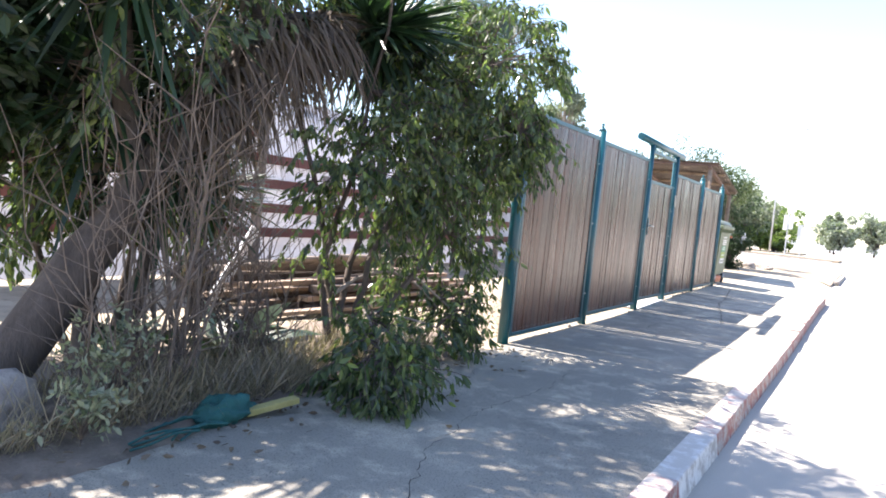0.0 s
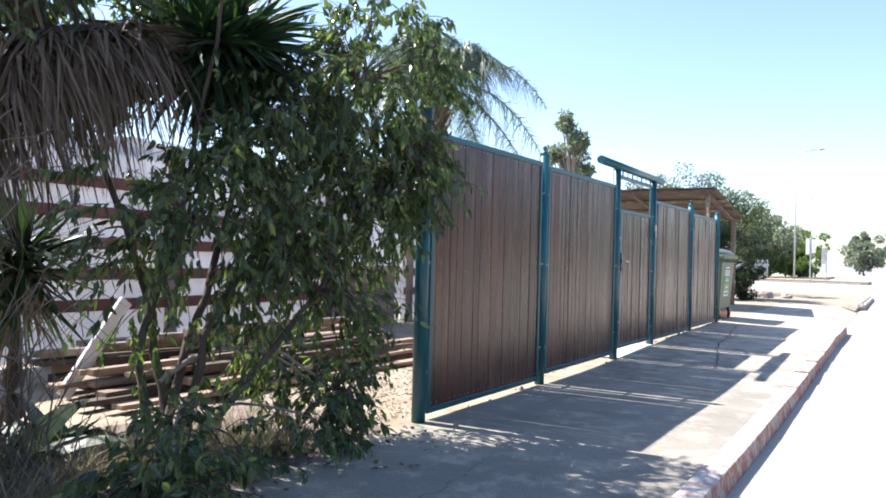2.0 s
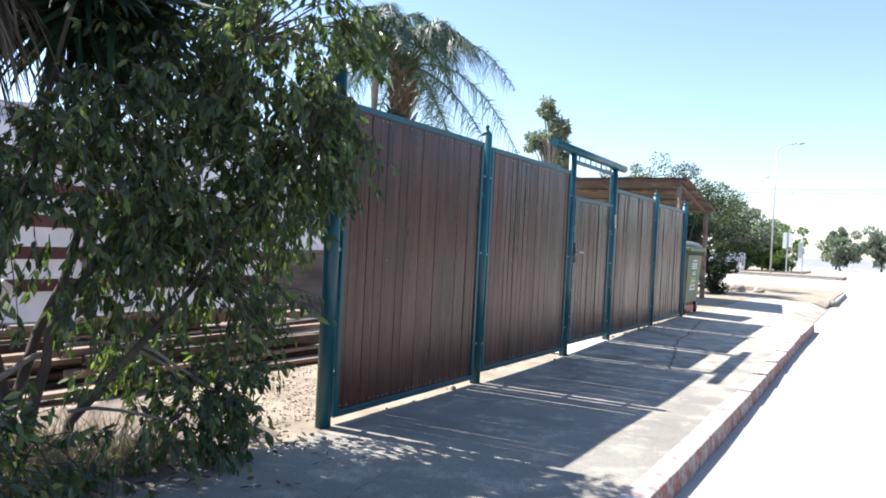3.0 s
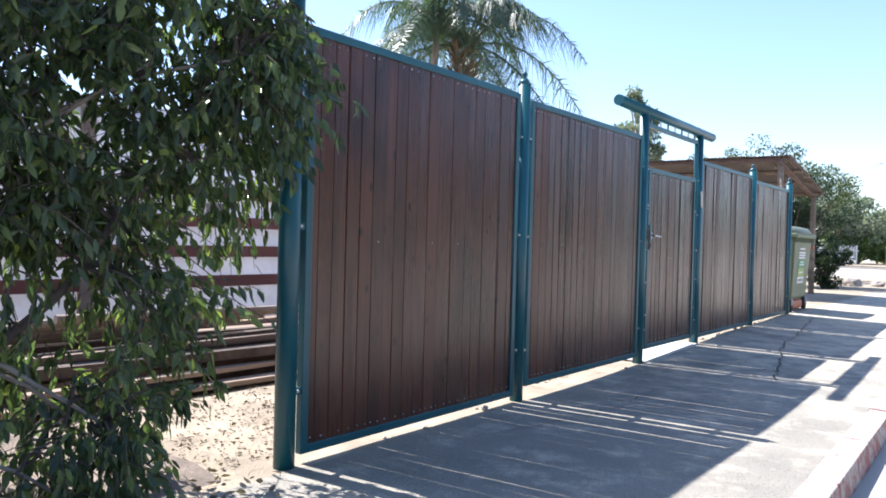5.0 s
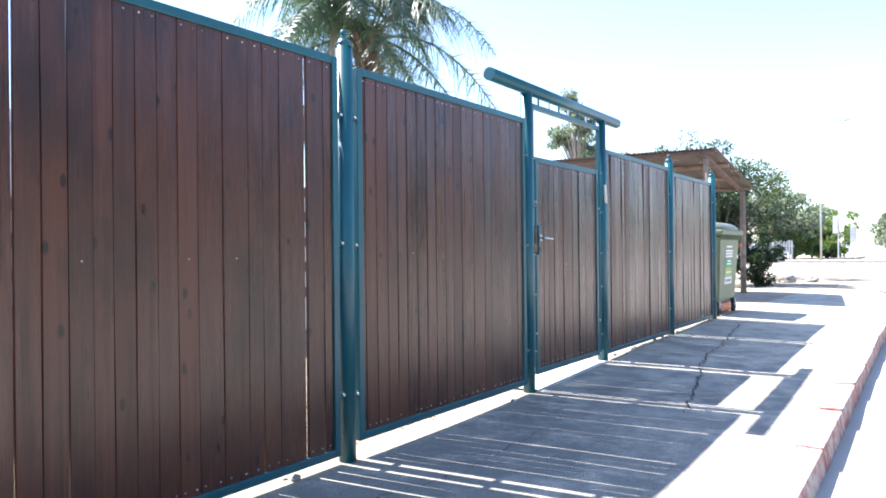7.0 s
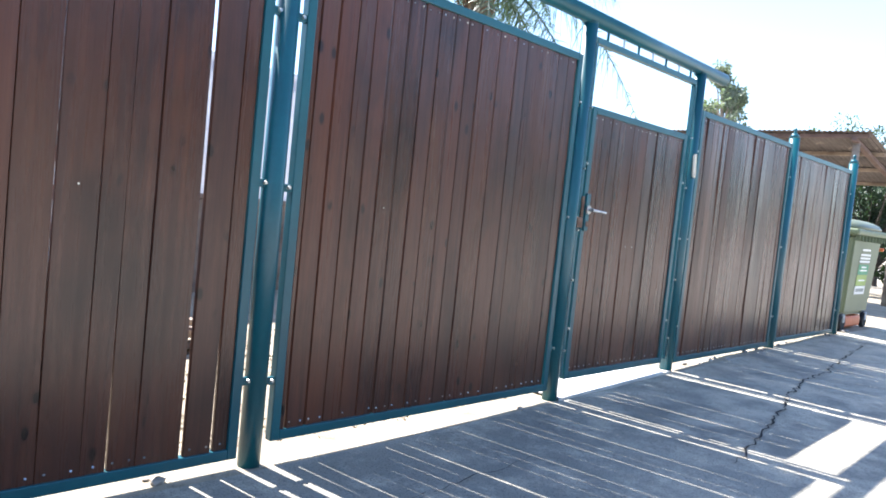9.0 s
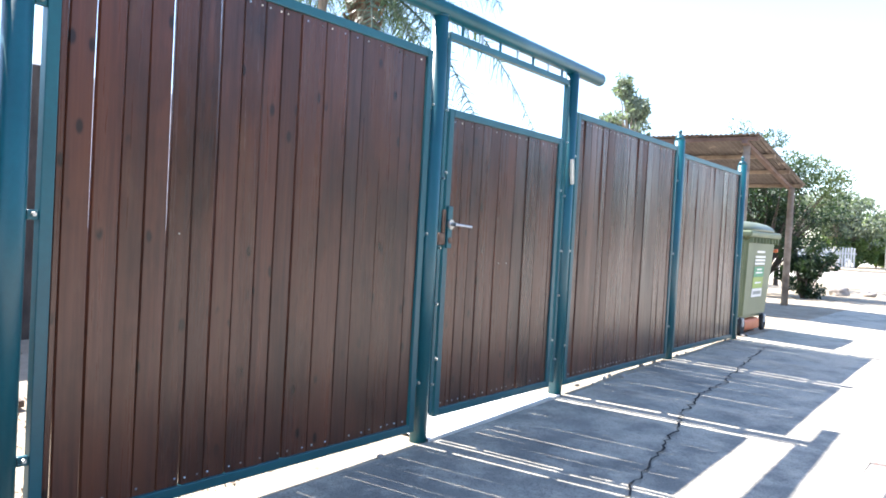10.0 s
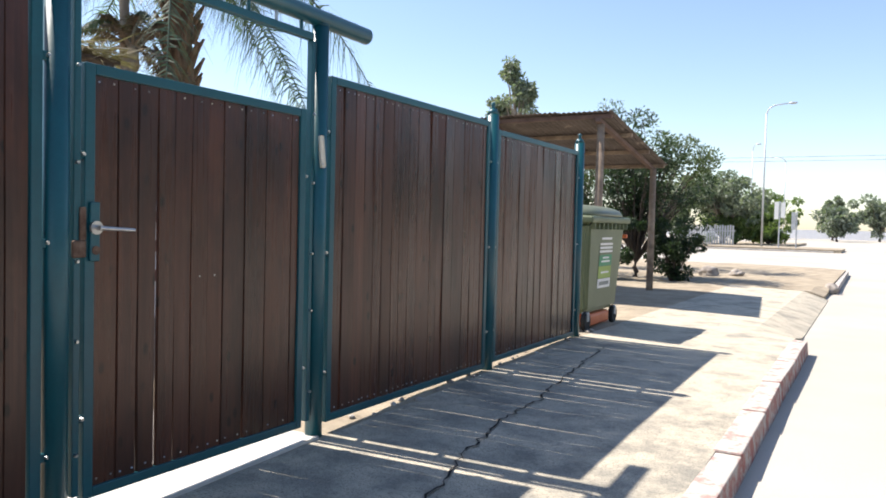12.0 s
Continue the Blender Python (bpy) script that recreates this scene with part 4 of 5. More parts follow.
dry_shrub((-0.42, 6.0, 0.0), 30, 2.0, 0.62, 3, "dead grey shrub with many bare forked stems")
dry_shrub((-0.30, 5.55, 0.0), 16, 1.5, 0.5, 4, "dead grey shrub with thin bare twigs")
dry_shrub((-0.55, 6.65, 0.0), 22, 1.1, 0.4, 6, "low dead shrub with bare brown stems")


def broad_plant(foot, n, length, seed):
    rng = np.random.default_rng(seed)
    ob = thing("broadleaf_plant", foot, "low plant with broad dark arching leaves", "plant", "broadleaf plants")
    a = rng.uniform(0, 6.28, n)
    d = np.stack([np.cos(a), np.sin(a), rng.uniform(0.5, 1.6, n)], 1)
    for k in range(n):
        blades("leaf", np.array([foot]), d[k : k + 1], np.array([length * rng.uniform(0.7, 1.1)]), np.array([0.15 * rng.uniform(0.8, 1.3)]), np.array([rng.uniform(0.3, 0.7)]), YUCCA, ob, rng=rng, steps=6)


broad_plant((-0.85, 6.75, 0), 14, 0.75, 3)
broad_plant((-1.0, 7.15, 0), 13, 0.7, 4)
broad_plant((-1.3, 6.3, 0), 9, 0.7, 5)

# dry grass and litter of the bed: uncountable
rng = np.random.default_rng(9)
n = 9000
gx, gy = -0.02 - np.abs(rng.normal(size=n)) * 0.36, rng.uniform(4.3, 8.1, n)
keep = (gx > -0.85) & ~((gy < 5.3) & (gx < -0.15)) & (np.array([noise.noise(Vector((a * 3, b * 3, 1.5))) for a, b in zip(gx, gy)]) > -0.28)
gx, gy = gx[keep], gy[keep]
n = len(gx)
a = rng.uniform(0, 6.28, n)
d = np.stack([np.cos(a) * 0.45, np.sin(a) * 0.45, rng.uniform(0.5, 1.3, n)], 1)
tagged(blades("dry_grass", np.stack([gx, gy, np.full(n, -0.01)], 1), d, rng.uniform(0.14, 0.50, n), rng.uniform(0.003, 0.008, n), rng.uniform(0.1, 0.7, n), STRAW, None, rng=rng, steps=3),
       "dry straw-coloured grass along the bed's edge", "grass", kind="stuff")
n = 520
lx, ly = rng.normal(-0.05, 0.33, n), rng.uniform(4.5, 9.0, n)
keep = (lx < 1.2) & (lx > -1.2)
lx, ly = lx[keep], ly[keep]
n = len(lx)
d = np.stack([rng.normal(size=n), rng.normal(size=n), rng.uniform(-0.05, 0.25, n)], 1)
tagged(leaves("leaf_litter", np.stack([lx, ly, np.full(n, 0.014)], 1), d, rng.uniform(0.03, 0.06, n), rng.uniform(0.012, 0.026, n), DEADLEAF, None, rng=rng),
       "dead leaves scattered on the pavement's edge", "leaf litter", kind="stuff")


n = 6500
lx, ly = -0.15 - np.abs(rng.normal(size=n)) * 1.3, rng.uniform(8.2, 13.5, n)
d = np.stack([rng.normal(size=n), rng.normal(size=n), rng.uniform(-0.05, 0.4, n)], 1)
lz = np.array([ground_at(a, b) + 0.035 * noise.noise((a * 1.3, b * 1.3, 3)) + 0.008 for a, b in zip(lx, ly)])
tagged(leaves("yard_litter", np.stack([lx, ly, lz], 1), d, rng.uniform(0.012, 0.04, n), rng.uniform(0.004, 0.014, n), DEADLEAF, None, rng=rng),
       "dead leaves and twigs scattered over the yard sand", "leaf litter", kind="stuff")


def stone(name, at, size, seed, stuff, label, category="rock"):
    bm = bmesh.new()
    bmesh.ops.create_icosphere(bm, subdivisions=4, radius=1.0)
    for v in bm.verts:
        k = 1 + 0.35 * noise.noise(v.co * 1.3 + Vector((seed, 0, 0))) + 0.10 * noise.noise(v.co * 4.5 + Vector((0, seed, 0)))
        v.co = Vector((v.co.x * size[0] * k + at[0], v.co.y * size[1] * k + at[1], v.co.z * size[2] * k + at[2]))
    return tagged(part(name, bm, stuff, smooth=True), label, category)


stone("rock", (-0.37, 4.97, 0.08), (0.20, 0.21, 0.19), 3, ROCK, "pale weathered boulder at the edge of the bed")
stone("rock", (-0.05, 4.55, 0.04), (0.12, 0.16, 0.08), 7, ROCK, "low brown stone at the edge of the bed")
net = stone("shade_net", (0.10, 5.84, 0.05), (0.10, 0.16, 0.075), 12, NET, "crumpled heap of green shade netting on the ground", "net")
for v in net.data.vertices:
    v.co += Vector((noise.noise(v.co * 16), noise.noise(v.co * 18 + Vector((3, 3, 3))), noise.noise(v.co * 20))) * 0.034
verts, faces = [], []
rnd = random.Random(8)
for k in range(7):
    a = Vector((0.17 + rnd.uniform(-0.05, 0.05), 5.76, 0.03))
    limb(verts, faces, bent(a, a + Vector((rnd.uniform(-0.1, 0.1), -rnd.uniform(0.25, 0.55), -0.012)), 0.02, 5, 0.03, rnd), (0.006,) * 6, 5)
tagged(sheet("net_rope", verts, faces, NET), "loose green net strands on the ground", "net")
bm = bmesh.new()
block(bm, -0.030, 0.030, -0.15, 0.15, -0.016, 0.016, 0.004)
bmesh.ops.transform(bm, matrix=Matrix.Translation((0.19, 6.08, 0.050)) @ Matrix.Rotation(radians(-16), 4, "Z") @ Matrix.Rotation(radians(7), 4, "X"), verts=bm.verts)
tagged(part("yellow_plank", bm, YELLOWWOOD), "short yellowish plank end lying at the pavement", "plank")


# ---- palms and trees behind the fence ----

def frond(parent, base, way, length, seed, droop=1.0, hang=0.55, stuff=None):
    """An arching feather leaf: a rib with two rows of hanging leaflets, one mesh."""
    rng = np.random.default_rng(seed)
    way = Vector(way).normalized()
    steps = 16
    pts = []
    for k in range(steps + 1):
        f = k / steps
        pts.append(Vector(base) + way * length * f + Vector((0, 0, -droop * length * 0.62 * f ** 2.2)))
    verts, faces = [], []
    limb(verts, faces, pts, [0.028 * (1 - 0.85 * k / steps) for k in range(steps + 1)], 4)
    for k in range(2 * 90):
        f = 0.14 + 0.86 * (k // 2) / 90
        i = min(int(f * steps), steps - 1)
        p = pts[i].lerp(pts[i + 1], f * steps - i)
        along = (pts[i + 1] - pts[i]).normalized()
        side = along.cross(Vector((0, 0, 1)))
        if side.length < 0.05:
            side = Vector((1, 0, 0))
        side.normalize()
        side = side * (1 if k % 2 else -1)
        ll = 0.62 * (math.sin(math.pi * min(1, 0.12 + f * 0.88)) ** 0.6) * rng.uniform(0.75, 1.15) * length / 2.8
        d = (side * rng.uniform(0.5, 0.9) + along * rng.uniform(0.2, 0.6) + Vector((rng.normal() * 0.15, rng.normal() * 0.15, rng.uniform(-0.3, 0.5)))).normalized()
        w = along.cross(d).normalized() * 0.0
        wide = along * 0.013
        n0 = len(verts)
        for s in range(4):
            g = s / 3
            c = p + d * ll * g + Vector((0, 0, -hang * ll * 1.5 * g * g))
            ww = wide * (1 - g * 0.93) + w
            verts += [c - ww, c + ww]
        for s in range(3):
            faces.append((n0 + 2 * s, n0 + 2 * s + 1, n0 + 2 * s + 3, n0 + 2 * s + 2))
    return sheet("frond", verts, faces, stuff or PALM, parent)


def palm(at, height, r, fronds, length, seed, label, boots=True, dead=0):
    rnd = random.Random(seed)
    ob = thing("palm_tree", at, label, "palm tree", "palms behind the fence")
    verts, faces = [], []
    top = Vector(at) + Vector((rnd.uniform(-0.15, 0.15), rnd.uniform(-0.1, 0.1), height))
    pts = bent(at, top, 0, 10, 0.02, rnd)
    limb(verts, faces, pts, [r * (1.1 - 0.25 * k / 10) for k in range(11)], 16)
    sheet("trunk", verts, faces, PALE_BARK if not boots else BOOT, ob, smooth=True)
    if boots:
        verts, faces = [], []
        for k in range(64):
            z = height - 2.3 + 2.4 * k / 64
            a = k * 2.4
            out = Vector((math.cos(a), math.sin(a), 0))
            p = Vector(at) + Vector((top.x - at[0], top.y - at[1], 0)) * (z / height) + out * r * 0.8 + Vector((0, 0, z))
            limb(verts, faces, [p, p + out * 0.08 + Vector((0, 0, 0.16)), p + out * 0.16 + Vector((0, 0, 0.30))], (0.055, 0.04, 0.018), 5)
        tagged(sheet("leaf_base_mass", verts, faces, BOOT, ob, "brown old leaf bases"), kind="stuff")
    for k in range(fronds):
        a = k * 2.39996 + rnd.uniform(-0.25, 0.25)
        f = k / fronds
        up = 2.4 - 2.9 * f + rnd.uniform(-0.15, 0.15)
        frond(ob, top + Vector((math.cos(a) * 0.1, math.sin(a) * 0.1, 0.1)), (math.cos(a), math.sin(a), up), length * rnd.uniform(0.85, 1.1), seed * 100 + k, 1.15 + 0.55 * rnd.random(), 0.62)
    for k in range(dead):
        a = k * 2.39996
        frond(ob, top + Vector((math.cos(a) * 0.1, math.sin(a) * 0.1, -0.1)), (math.cos(a), math.sin(a), 0.9 * (k % 3) - 0.2), length, seed * 100 + 50 + k, 0.8, 0.3, DEADLEAF)
    return ob


palm((-6.23, 19.09, 0), 4.95, 0.24, 23, 3.0, 3, "queen palm with arching feathery fronds and brown trunk")
palm((-6.55, 18.29, 0), 5.3, 0.085, 13, 2.3, 6, "slim palm with a thin pale trunk", boots=False)
palm((-6.15, 18.25, 0), 3.6, 0.10, 3, 0.8, 9, "short palm with brown dried fronds", boots=False, dead=14)

shade = thing("thatched_shade", (-4.35, 15.75, 0), "dry thatch of palm fronds on wooden posts", "shade roof")
for x, y in ((-4.75, 15.2), (-3.95, 15.2), (-4.75, 16.3), (-3.95, 16.3)):
    bm = bmesh.new()
    tube(bm, (x, y, -0.1), (x, y, 2.72), 0.05, seg=8)
    part("post", bm, BARK, shade)
rng = np.random.default_rng(4)
n = 900
b = np.stack([rng.uniform(-4.8, -3.9, n), rng.uniform(15.1, 16.4, n), 2.74 + rng.uniform(0, 0.10, n)], 1)
d = np.stack([rng.normal(size=n), rng.normal(size=n), rng.normal(size=n) * 0.12], 1)
blades("thatch", b, d, rng.uniform(0.3, 0.8, n), rng.uniform(0.012, 0.03, n), rng.uniform(0.0, 0.2, n), THATCH, shade, "dry yellow fronds", rng=rng)
part("deck", block(bmesh.new(), -4.8, -3.9, 15.1, 16.4, 2.70, 2.74), BARK, shade)


def tree(name, at, height, crown, clumps, per, leaf, stuff, seed, label, category="tree", group="", trunk=0.12, bark=None, fill=0.35, lift=0.35, droop=-0.2, lobes=()):
    """A tree or shrub: tapered trunk, limbs to each clump, clumps of separate leaves with gaps between."""
    rnd, rng = random.Random(seed), np.random.default_rng(seed)
    ob = thing(name, at, label, category, group)
    verts, faces = [], []
    fork = Vector(at) + Vector((0, 0, height * lift))
    limb(verts, faces, bent(Vector(at) - Vector((0, 0, 0.1)), fork, 0, 5, trunk * 0.5, rnd), [trunk * (1.2 - 0.6 * k / 5) for k in range(6)], 9)
    base, way, size = [], [], []
    centre = Vector(at) + Vector((0, 0, height * (1 + lift) / 2))
    for k in range(clumps):
        d = rng.normal(size=3)
        d /= np.linalg.norm(d)
        mid_, radii = lobes[k % len(lobes)] if lobes else (centre, (crown[0], crown[1], height * (1 - lift) / 2))
        c = Vector(mid_) + Vector(d * rng.uniform(fill, 1.0) * np.array(radii))
        r = rng.uniform(0.16, 0.34) * min(crown[0], crown[1], height * 0.5)
        limb(verts, faces, bent(fork, c, 0.05 * height, 4, trunk * 0.4, rnd), [trunk * 0.45, trunk * 0.33, trunk * 0.24, trunk * 0.15, trunk * 0.06], 5)
        for _ in range(per):
            v = rng.normal(size=3)
            v /= np.linalg.norm(v)
            base.append(np.array(c) + v * r * rng.uniform(0.2, 1.0) ** 0.5 * np.array([1, 1, 0.75]))
            way.append(v * 0.7 + rng.normal(size=3) * 0.6 + np.array([0, 0, droop]))
            size.append(leaf * rng.uniform(0.6, 1.25))
    sheet("trunk", verts, faces, bark or BARK, ob, smooth=True)
    size = np.array(size)
    leaves("crown", np.array(base), np.array(way), size, size * 0.45, stuff, ob, rng=rng)
    return ob


tree("eucalyptus", (-19.4, 59, 0), 12.9, (1.7, 1.7), 52, 140, 0.30, GUM, 5, "tall eucalyptus with a narrow grey-green crown", "tree", "", 0.22, PALE_BARK, 0.1, 0.42, -0.5,
     [((-20.0, 59, 11.6), (0.85, 0.9, 1.1)), ((-18.8, 59, 9.9), (1.1, 1.1, 1.5)), ((-20.6, 59, 9.3), (1.1, 1.0, 1.0)), ((-18.8, 59, 8.2), (1.5, 1.2, 1.0))])

for x, y, h, s in ((-1.9, 5.6, 2.6, 31), (-1.5, 5.1, 2.8, 33)):
    tree("dense_shrub", (x, y, 0), h, (0.62, 0.68), 95, 120, 0.10, SHRUB, s, "dense dark shrub behind the yucca trunk", "shrub", "shrubs behind the yucca", 0.05, BARK, 0.1, 0.36)

for x, y, h, k in ((-0.12, 5.30, 0.55, 51), (-0.28, 5.55, 0.62, 52), (0.05, 5.12, 0.30, 53)):
    tree("weed", (x, y, 0.01), h, (0.16, 0.19), 22, 12, 0.040, WEED, k, "dry grey-green weed at the edge of the bed", "weed", "weeds in the bed", 0.006, TWIG, 0.2, 0.15, 0.3)

# ---- bin ----
bin_ = thing("rubbish_bin", (-0.5, 19.6, 0.06), "large green plastic wheeled rubbish bin with domed lid", "bin")
B = (-1.02, 0.035, 18.99, 20.20, 0.245, 1.215)
bm = bmesh.new()
block(bm, *B)
for v in bm.verts:
    if v.co.z < 0.5:
        v.co.x += 0.055 if v.co.x < -0.5 else -0.055
        v.co.y += 0.11 if v.co.y < 19.6 else -0.11
bmesh.ops.bevel(bm, geom=list(bm.edges), offset=0.045, segments=3, affect="EDGES")
part("body", bm, BINGREEN, bin_, smooth=False)
bm = bmesh.new()
block(bm, -1.07, 0.085, 18.94, 20.25, 1.205, 1.275, 0.02)
rim = part("rim", bm, BINGREEN, bin_)
for k in range(9):
    bm = bmesh.new()
    y = 19.04 + k * 0.138
    block(bm, 0.03, 0.075, y, y + 0.022, 1.135, 1.206, 0.006)
    part("rim_rib", bm, BINGREEN, rim)
bm = bmesh.new()
bmesh.ops.create_uvsphere(bm, u_segments=28, v_segments=12, radius=1.0)
for v in bm.verts:
    sx = math.copysign(abs(v.co.x) ** 0.45, v.co.x)
    sy = math.copysign(abs(v.co.y) ** 0.45, v.co.y)
    v.co = Vector((-0.49 + sx * 0.57, 19.595 + sy * 0.645, 1.277 + max(v.co.z, 0) * 0.125))
part("lid", bm, LIDGREEN, bin_, "olive domed lid", True)
for x in (-0.92, -0.04):
    for y in (19.15, 20.06):
        bm = bmesh.new()
        tube(bm, (x - 0.024, y, 0.165), (x + 0.024, y, 0.165), 0.105, seg=22)
        bmesh.ops.bevel(bm, geom=[e for e in bm.edges if len(e.link_faces) == 2 and e.calc_face_angle(0) > 1], offset=0.012, segments=2, affect="EDGES")
        wheel = part("wheel", bm, RUBBER, bin_, "black rubber castor")
        bm = bmesh.new()
        block(bm, x - 0.035, x + 0.035, y - 0.03, y + 0.03, 0.165, 0.262, 0.006)
        part("fork", bm, GALV, wheel)
bm = bmesh.new()
block(bm, -0.16, -0.02, 19.2, 19.88, 0.10, 0.235, 0.03)
part("pedal_bar", bm, ORANGE, bin_, "orange plastic foot bar")


def bin_label(y0, y1, z0, z1, stuff, name, lift=0.0, label=""):
    bm = bmesh.new()
    lean = lambda z: 0.036 - 0.055 * (1.215 - z) / 0.97  # noqa: E731
    vs = [bm.verts.new((lean(z) + 0.004 + lift, y, z)) for y, z in ((y0, z0), (y1, z0), (y1, z1), (y0, z1))]
    bm.faces.new(vs)
    made = bmesh.ops.extrude_face_region(bm, geom=list(bm.faces))
    for v in made["geom"]:
        if isinstance(v, bmesh.types.BMVert):
            v.co.x -= 0.002
    bmesh.ops.recalc_face_normals(bm, faces=bm.faces)
    return part(name, bm, stuff, bin_, label)


bin_label(19.37, 19.79, 0.50, 0.60, STICKER, "sticker", 0, "white sticker with grey bars")
bin_label(19.37, 19.79, 0.605, 0.735, STICKLIME, "sticker", 0, "lime green sticker")
bin_label(19.37, 19.79, 0.74, 0.86, STICKGREEN, "sticker", 0, "green sticker")
for z, w in ((0.885, 0.42), (0.925, 0.42), (0.965, 0.42), (1.025, 0.34)):
    bin_label(19.58 - w / 2, 19.58 + w / 2, z, z + 0.024, STICKER, "print_bar", 0, "plain white bar of print")
for z, w in ((0.78, 0.28), (0.82, 0.2), (0.66, 0.26)):
    bin_label(19.58 - w / 2, 19.58 + w / 2, z, z + 0.018, STICKER, "print_bar", 0.003)
bin_label(19.42, 19.74, 0.53, 0.57, GREYINK, "print_bar", 0.003, "plain grey bar of print")

bm = bmesh.new()
tube(bm, (-0.10, 20.235, 1.06), (0.05, 20.235, 1.06), 0.022, seg=12)
part("lifting_pin", bm, ORANGE, bin_, "orange lifting pin")

bin_.location.z += 0.065

# ---- shelter ----
shelter = thing("shelter", (-2.3, 23.5, 0.05), "open shelter with rusty corrugated sheet roof on wooden posts", "shelter")
HI, LO = (21.90, 2.77), (25.0, 2.28)
slope = (LO[1] - HI[1]) / (LO[0] - HI[0])
roof_z = lambda y: HI[1] + (y - HI[0]) * slope  # noqa: E731
for n in range(5):
    x1 = -0.70 - n * 0.82
    verts, faces = [], []
    cols = 44
    for y in (HI[0] - 0.05 - 0.03 * (n % 2), (HI[0] + LO[0]) / 2, LO[0] + 0.1):
        for k in range(cols + 1):
            x = x1 - 0.85 * k / cols
            verts.append((x, y, roof_z(y) + 0.075 + 0.010 * math.sin(2 * math.pi * k / 4) + 0.004 * (n % 2)))
    for j in range(2):
        for k in range(cols):
            a = j * (cols + 1) + k
            faces.append((a, a + 1, a + cols + 2, a + cols + 1))
    roofsheet = sheet("roof_sheet", verts, faces, RUSTROOF, shelter, "rusty corrugated sheet")
    solid = roofsheet.modifiers.new("thick", "SOLIDIFY")
    solid.thickness = 0.004
for y in (HI[0] + 0.06, 22.95, 23.95, LO[0] - 0.05):
    bm = bmesh.new()
    block(bm, -4.6, -0.73, y - 0.03, y + 0.03, roof_z(y) + 0.002, roof_z(y) + 0.062, 0.004)
    part("purlin", bm, OLDWOOD if 22 < y < 25 else REDBEAM, shelter)
for x in (-0.92, -2.6, -4.3):
    bm = bmesh.new()
    y0, y1 = HI[0], LO[0]
    tilt = math.atan2(LO[1] - HI[1], LO[0] - HI[0])
    c = (y0 + y1) / 2
    block(bm, x - 0.04, x + 0.04, c - 1.57, c + 1.57, roof_z(c) - 0.055, roof_z(c) + 0.0, 0.004, turn=Matrix.Rotation(tilt, 4, "X"))
    part("rafter", bm, REDBEAM, shelter, "red-brown rafter")
for x, y, h in ((-0.92, 22.05, 2.695), (-0.88, 24.8, 2.265), (-4.3, 22.05, 2.695), (-4.3, 24.8, 2.265)):
    bm = bmesh.new()
    tube(bm, (x, y, -0.1), (x, y, h), 0.062, 0.055, seg=12)
    part("post", bm, OLDWOOD, shelter, "round wooden post", True)

# ---- shrubs behind the shelter ----
tree("shrub_tree", (-2.1, 28.2, 0), 3.9, (1.8, 1.5), 70, 230, 0.075, SHRUB, 21, "dark leafy shrub tree behind the shelter", "tree", "shrubs by the shelter", 0.07, BARK, 0.2, 0.12)
tree("shrub_tree", (-4.2, 28.0, 0), 3.6, (1.8, 1.4), 56, 220, 0.075, SHRUB, 22, "dark leafy shrub tree behind the shelter", "tree", "shrubs by the shelter", 0.07, BARK, 0.2, 0.12)
tree("shrub", (-1.15, 27.6, 0), 1.45, (0.75, 0.6), 34, 170, 0.08, SHRUB, 23, "low dark shrub on the sandy verge", "shrub", "shrubs by the shelter", 0.04, BARK, 0.2, 0.05)
tree("shrub", (-2.4, 27.0, 0), 1.7, (0.9, 0.5), 34, 170, 0.08, SHRUB, 24, "low dark shrub in the shelter's shade", "shrub", "shrubs by the shelter", 0.04, BARK, 0.2, 0.05)
tree("shrub_tree", (-2.9, 32.5, 0), 4.5, (1.9, 1.4), 32, 190, 0.085, OLIVE, 25, "open shrub tree with spreading thin branches", "tree", "", 0.07, BARK, 0.55, 0.2, 0.2)
tree("shrub_tree", (-4.6, 31.5, 0), 4.9, (1.3, 1.3), 24, 170, 0.085, OLIVE, 26, "open shrub tree with thin upright branches", "tree", "", 0.07, BARK, 0.5, 0.25, 0.2)
stone("rock", (-0.9, 30.2, 0.20), (0.22, 0.30, 0.16), 17, ROCK, "pale stone on the sandy verge")
stone("rock", (-0.35, 30.6, 0.17), (0.16, 0.2, 0.11), 19, ROCK, "pale stone on the sandy verge")
stone("rock", (1.74, 29.2, 0.02), (0.14, 0.16, 0.13), 23, ROCK, "dark stone at the end of the verge kerb")
# ---- across the road ----
tree("roadside_tree", (-8.6, 76, 0), 6.3, (3.2, 2.6), 60, 150, 0.30, GUM, 31, "roadside tree with a rounded grey-green crown", "tree", "roadside trees", 0.14, PALE_BARK, 0.2, 0.2)
tree("roadside_tree", (-12.5, 73, 0), 6.6, (3.0, 2.6), 50, 150, 0.30, GUM, 32, "roadside tree with a rounded grey-green crown", "tree", "roadside trees", 0.14, PALE_BARK, 0.2, 0.2)
for n, (x, y, h, w) in enumerate(((-9.0, 79, 4.4, 2.2), (-6.9, 81, 3.9, 2.0), (-6.2, 84, 3.5, 1.8), (-7.6, 76, 2.9, 1.8), (-5.6, 80, 2.6, 1.5))):
    tree("hedge_bush", (x, y, 0), h, (w, 1.8), 40, 130, 0.26, HEDGE, 41 + n, "light green roadside bush", "bush", "roadside bushes", 0.06, BARK, 0.1, 0.02)
fence_far = thing("picket_fence", (-8, 72, 0), "pale grey upright fence beyond the crossing", "fence")
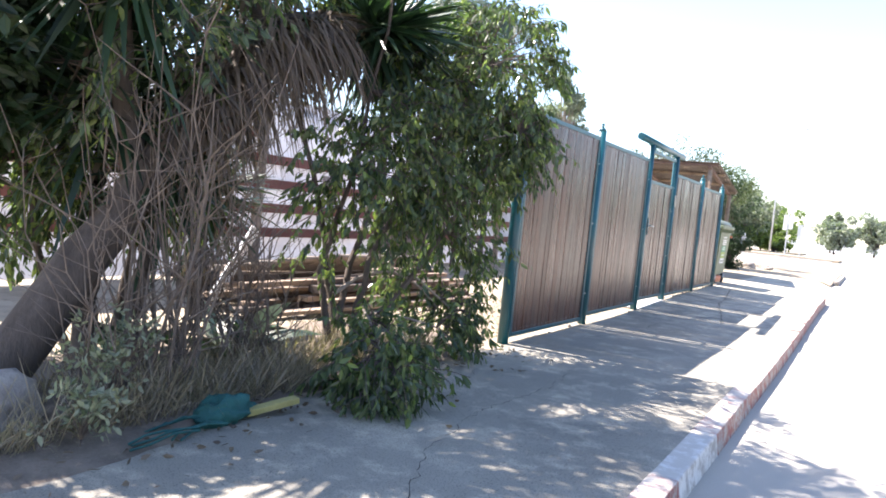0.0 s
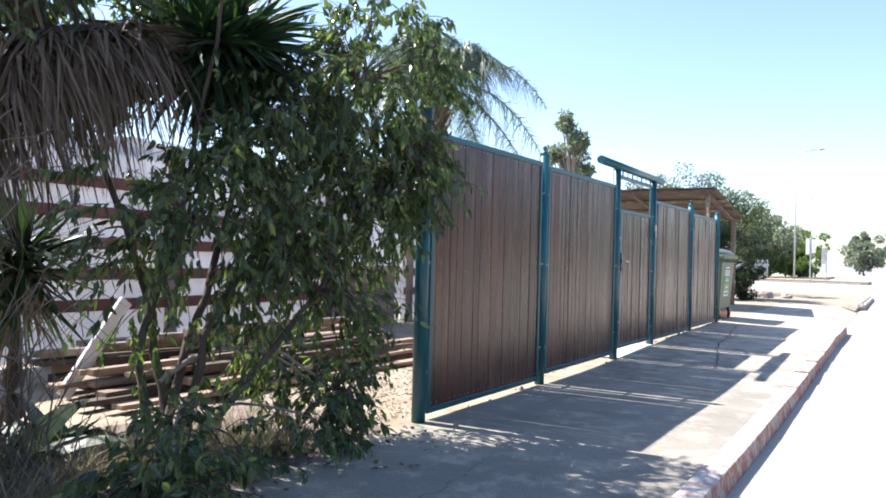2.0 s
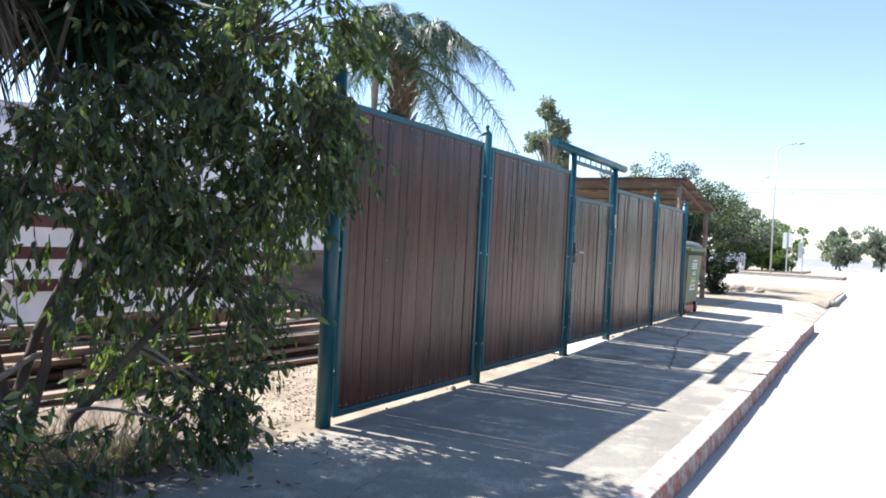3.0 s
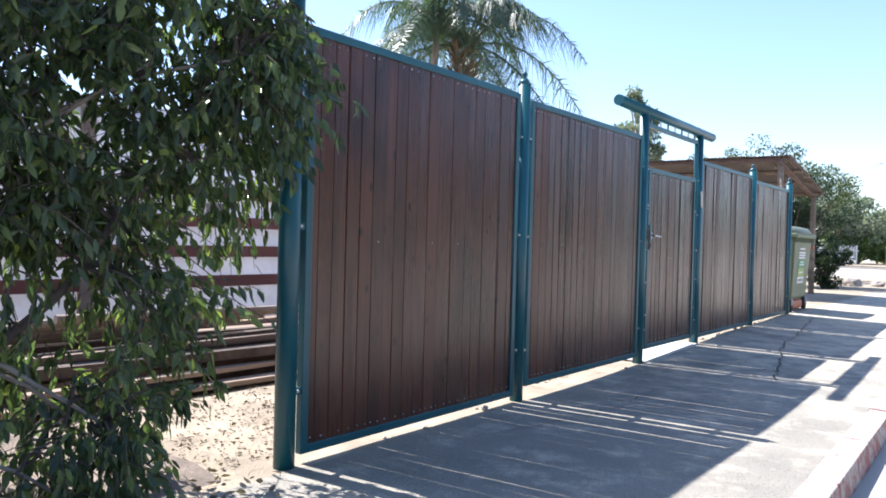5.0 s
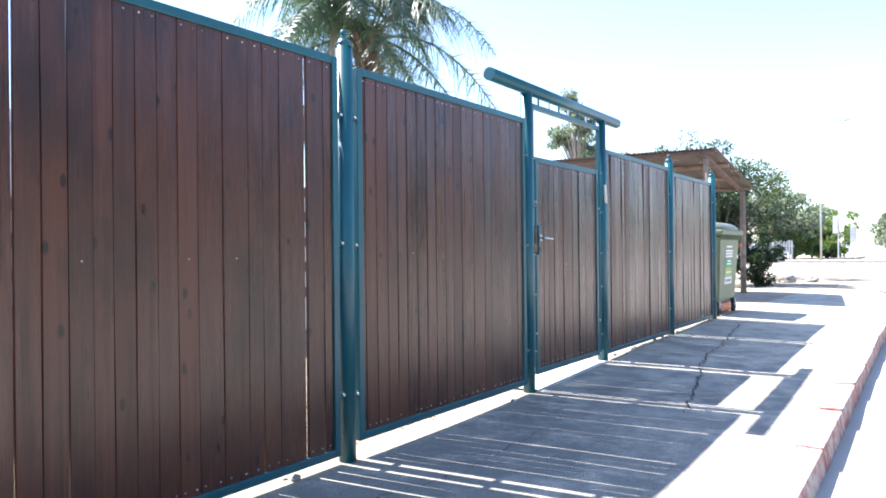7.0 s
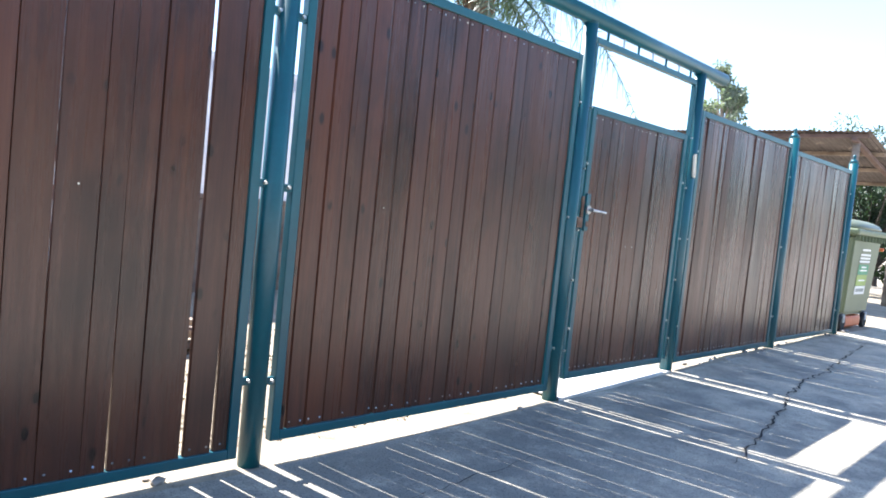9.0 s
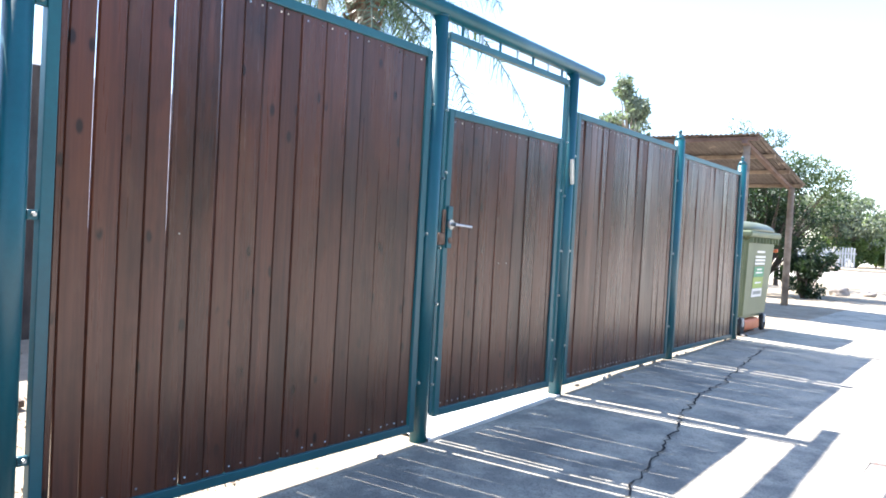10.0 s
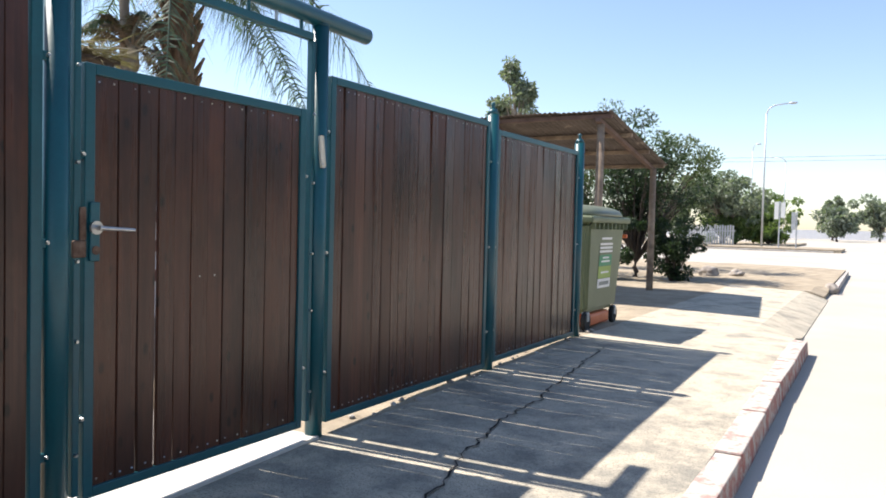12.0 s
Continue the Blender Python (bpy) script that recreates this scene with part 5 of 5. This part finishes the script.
for k in range(22):
    bm = bmesh.new()
    x = -11.2 + k * 0.19
    block(bm, x, x + 0.12, 72, 72.05, -0.1, 1.55 + 0.03 * (k % 3), 0.01)
    part("picket", bm, GALV, fence_far)
part("rail", block(bmesh.new(), -11.3, -7.0, 72.06, 72.12, 1.1, 1.2), GALV, fence_far)


def street_lamp(at, h, arm, name_label="tall grey steel street lamp with a curved arm"):
    ob = thing("street_lamp", at, name_label, "street lamp", "street lamps")
    x, y, z = at
    bm = bmesh.new()
    tube(bm, (x, y, z - 0.1), (x, y, z + h * 0.94), 0.075, 0.045, seg=12)
    part("pole", bm, GALV, ob, smooth=True)
    verts, faces = [], []
    limb(verts, faces, [(x, y, z + h * 0.935), (x + arm * 0.1, y, z + h * 0.97), (x + arm * 0.35, y, z + h * 0.99), (x + arm, y, z + h)], (0.055, 0.05, 0.045, 0.035), 8)
    sheet("arm", verts, faces, GALV, ob, smooth=True)
    bm = bmesh.new()
    ball(bm, (x + arm * 1.15, y, z + h), 0.3, 0.3)
    for v in bm.verts:
        v.co.y = y + (v.co.y - y) * 0.5
    part("head", bm, GALV, ob, "flat grey lamp head", True)


street_lamp((-4.85, 70, -0.05), 10.4, 1.5)
street_lamp((-10.2, 102, -0.05), 11.0, 0.5)
street_lamp((-8.5, 119, -0.05), 11.0, -1.5)
for n, (x, y, h) in enumerate(((-3.5, 68, 3.3), (-2.45, 68.5, 2.6))):
    sign = thing("road_sign", (x, y, -0.05), "road sign seen on a thin grey pole", "road sign", "road signs")
    bm = bmesh.new()
    tube(bm, (x, y, -0.15), (x, y, h), 0.045, seg=10)
    part("pole", bm, GALV, sign)
    bm = bmesh.new()
    block(bm, x - 0.33, x - 0.06, y - 0.07, y - 0.05, h - 1.25, h - 0.05, 0.01)
    if n == 0:
        block(bm, x + 0.08, x + 0.36, y - 0.07, y - 0.05, h - 1.15, h - 0.1, 0.01)
    part("plate", bm, STICKER if n == 0 else GALV, sign, "pale sign plate")

# unseen trees added on the street's other side; the satin boards mirror their dark
for n, (x, y) in enumerate(((20, -12), (22, -4), (20, 4), (21, 12), (20, 20), (22, 28), (21, 36), (22, 45), (22, 55), (23, 66))):
    tree("unseen_street_tree", (x, y, -0.135), 7.4 + 0.6 * (n % 3), (2.4, 4.8), 66, 100, 0.44, SHRUB, 81 + n, "unseen dark leafy tree added across the street to darken reflections", "tree", "trees across the street", 0.16, BARK, 0.1, 0.06)

# far trees along the horizon; most wear leaves paled to imitate haze
for n, (x, y, h, w, s) in enumerate(((2.5, 150, 8.0, 5.0, HAZELEAF), (7.5, 156, 8.6, 5.0, HAZELEAF), (13.6, 150, 9.6, 2.3, SHRUB), (21, 165, 8.4, 4.5, GUM), (29, 170, 7.5, 5, HAZELEAF), (38, 168, 8, 5, GUM), (-4.2, 150, 7.5, 1.6, HAZELEAF), (-3.0, 135, 5.0, 3.5, HAZELEAF),
                                     (-14, 150, 8, 7, HEDGE), (-28, 140, 9, 7, GUM), (50, 180, 8, 7, HAZELEAF), (66, 180, 9, 7, HAZELEAF))):
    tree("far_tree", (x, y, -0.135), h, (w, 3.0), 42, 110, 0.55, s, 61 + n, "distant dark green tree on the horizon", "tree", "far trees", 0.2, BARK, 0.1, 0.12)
bm = bmesh.new()
block(bm, -40, 90, 172, 180, -0.2, 1.6)
tagged(part("far_house", bm, WHITEWALL), "long pale low wall far down the road", "wall", kind="structure")
bm = bmesh.new()
for k in range(14):
    block(bm, -6 + k * 3.2, -4.4 + k * 3.2, 104, 105.2, -0.168, -0.160)
tagged(part("crossing_stripes", bm, WHITEPAINT), "white painted stripes across the far road", "road marking", kind="structure")
wires = thing("power_line", (0, 120, 0), "thin dark overhead power cables", "cable")
for z, dy in ((11.6, 0), (11.2, 1.5)):
    verts, faces = [], []
    limb(verts, faces, bent((-60, 120 + dy, z), (90, 120 + dy, z + 0.5), -0.8, 12, 0, random.Random(1)), (0.02,) * 13, 4)
    sheet("cable", verts, faces, RUBBER, wires)
for x in (-60, 90):
    bm = bmesh.new()
    tube(bm, (x, 120.7, -0.3), (x, 120.7, 12.2), 0.16, 0.11, seg=10)
    block(bm, x - 0.06, x + 0.06, 119.9, 121.7, 11.1, 11.22)
    part("pole", bm, BARK, wires, "wooden pole")
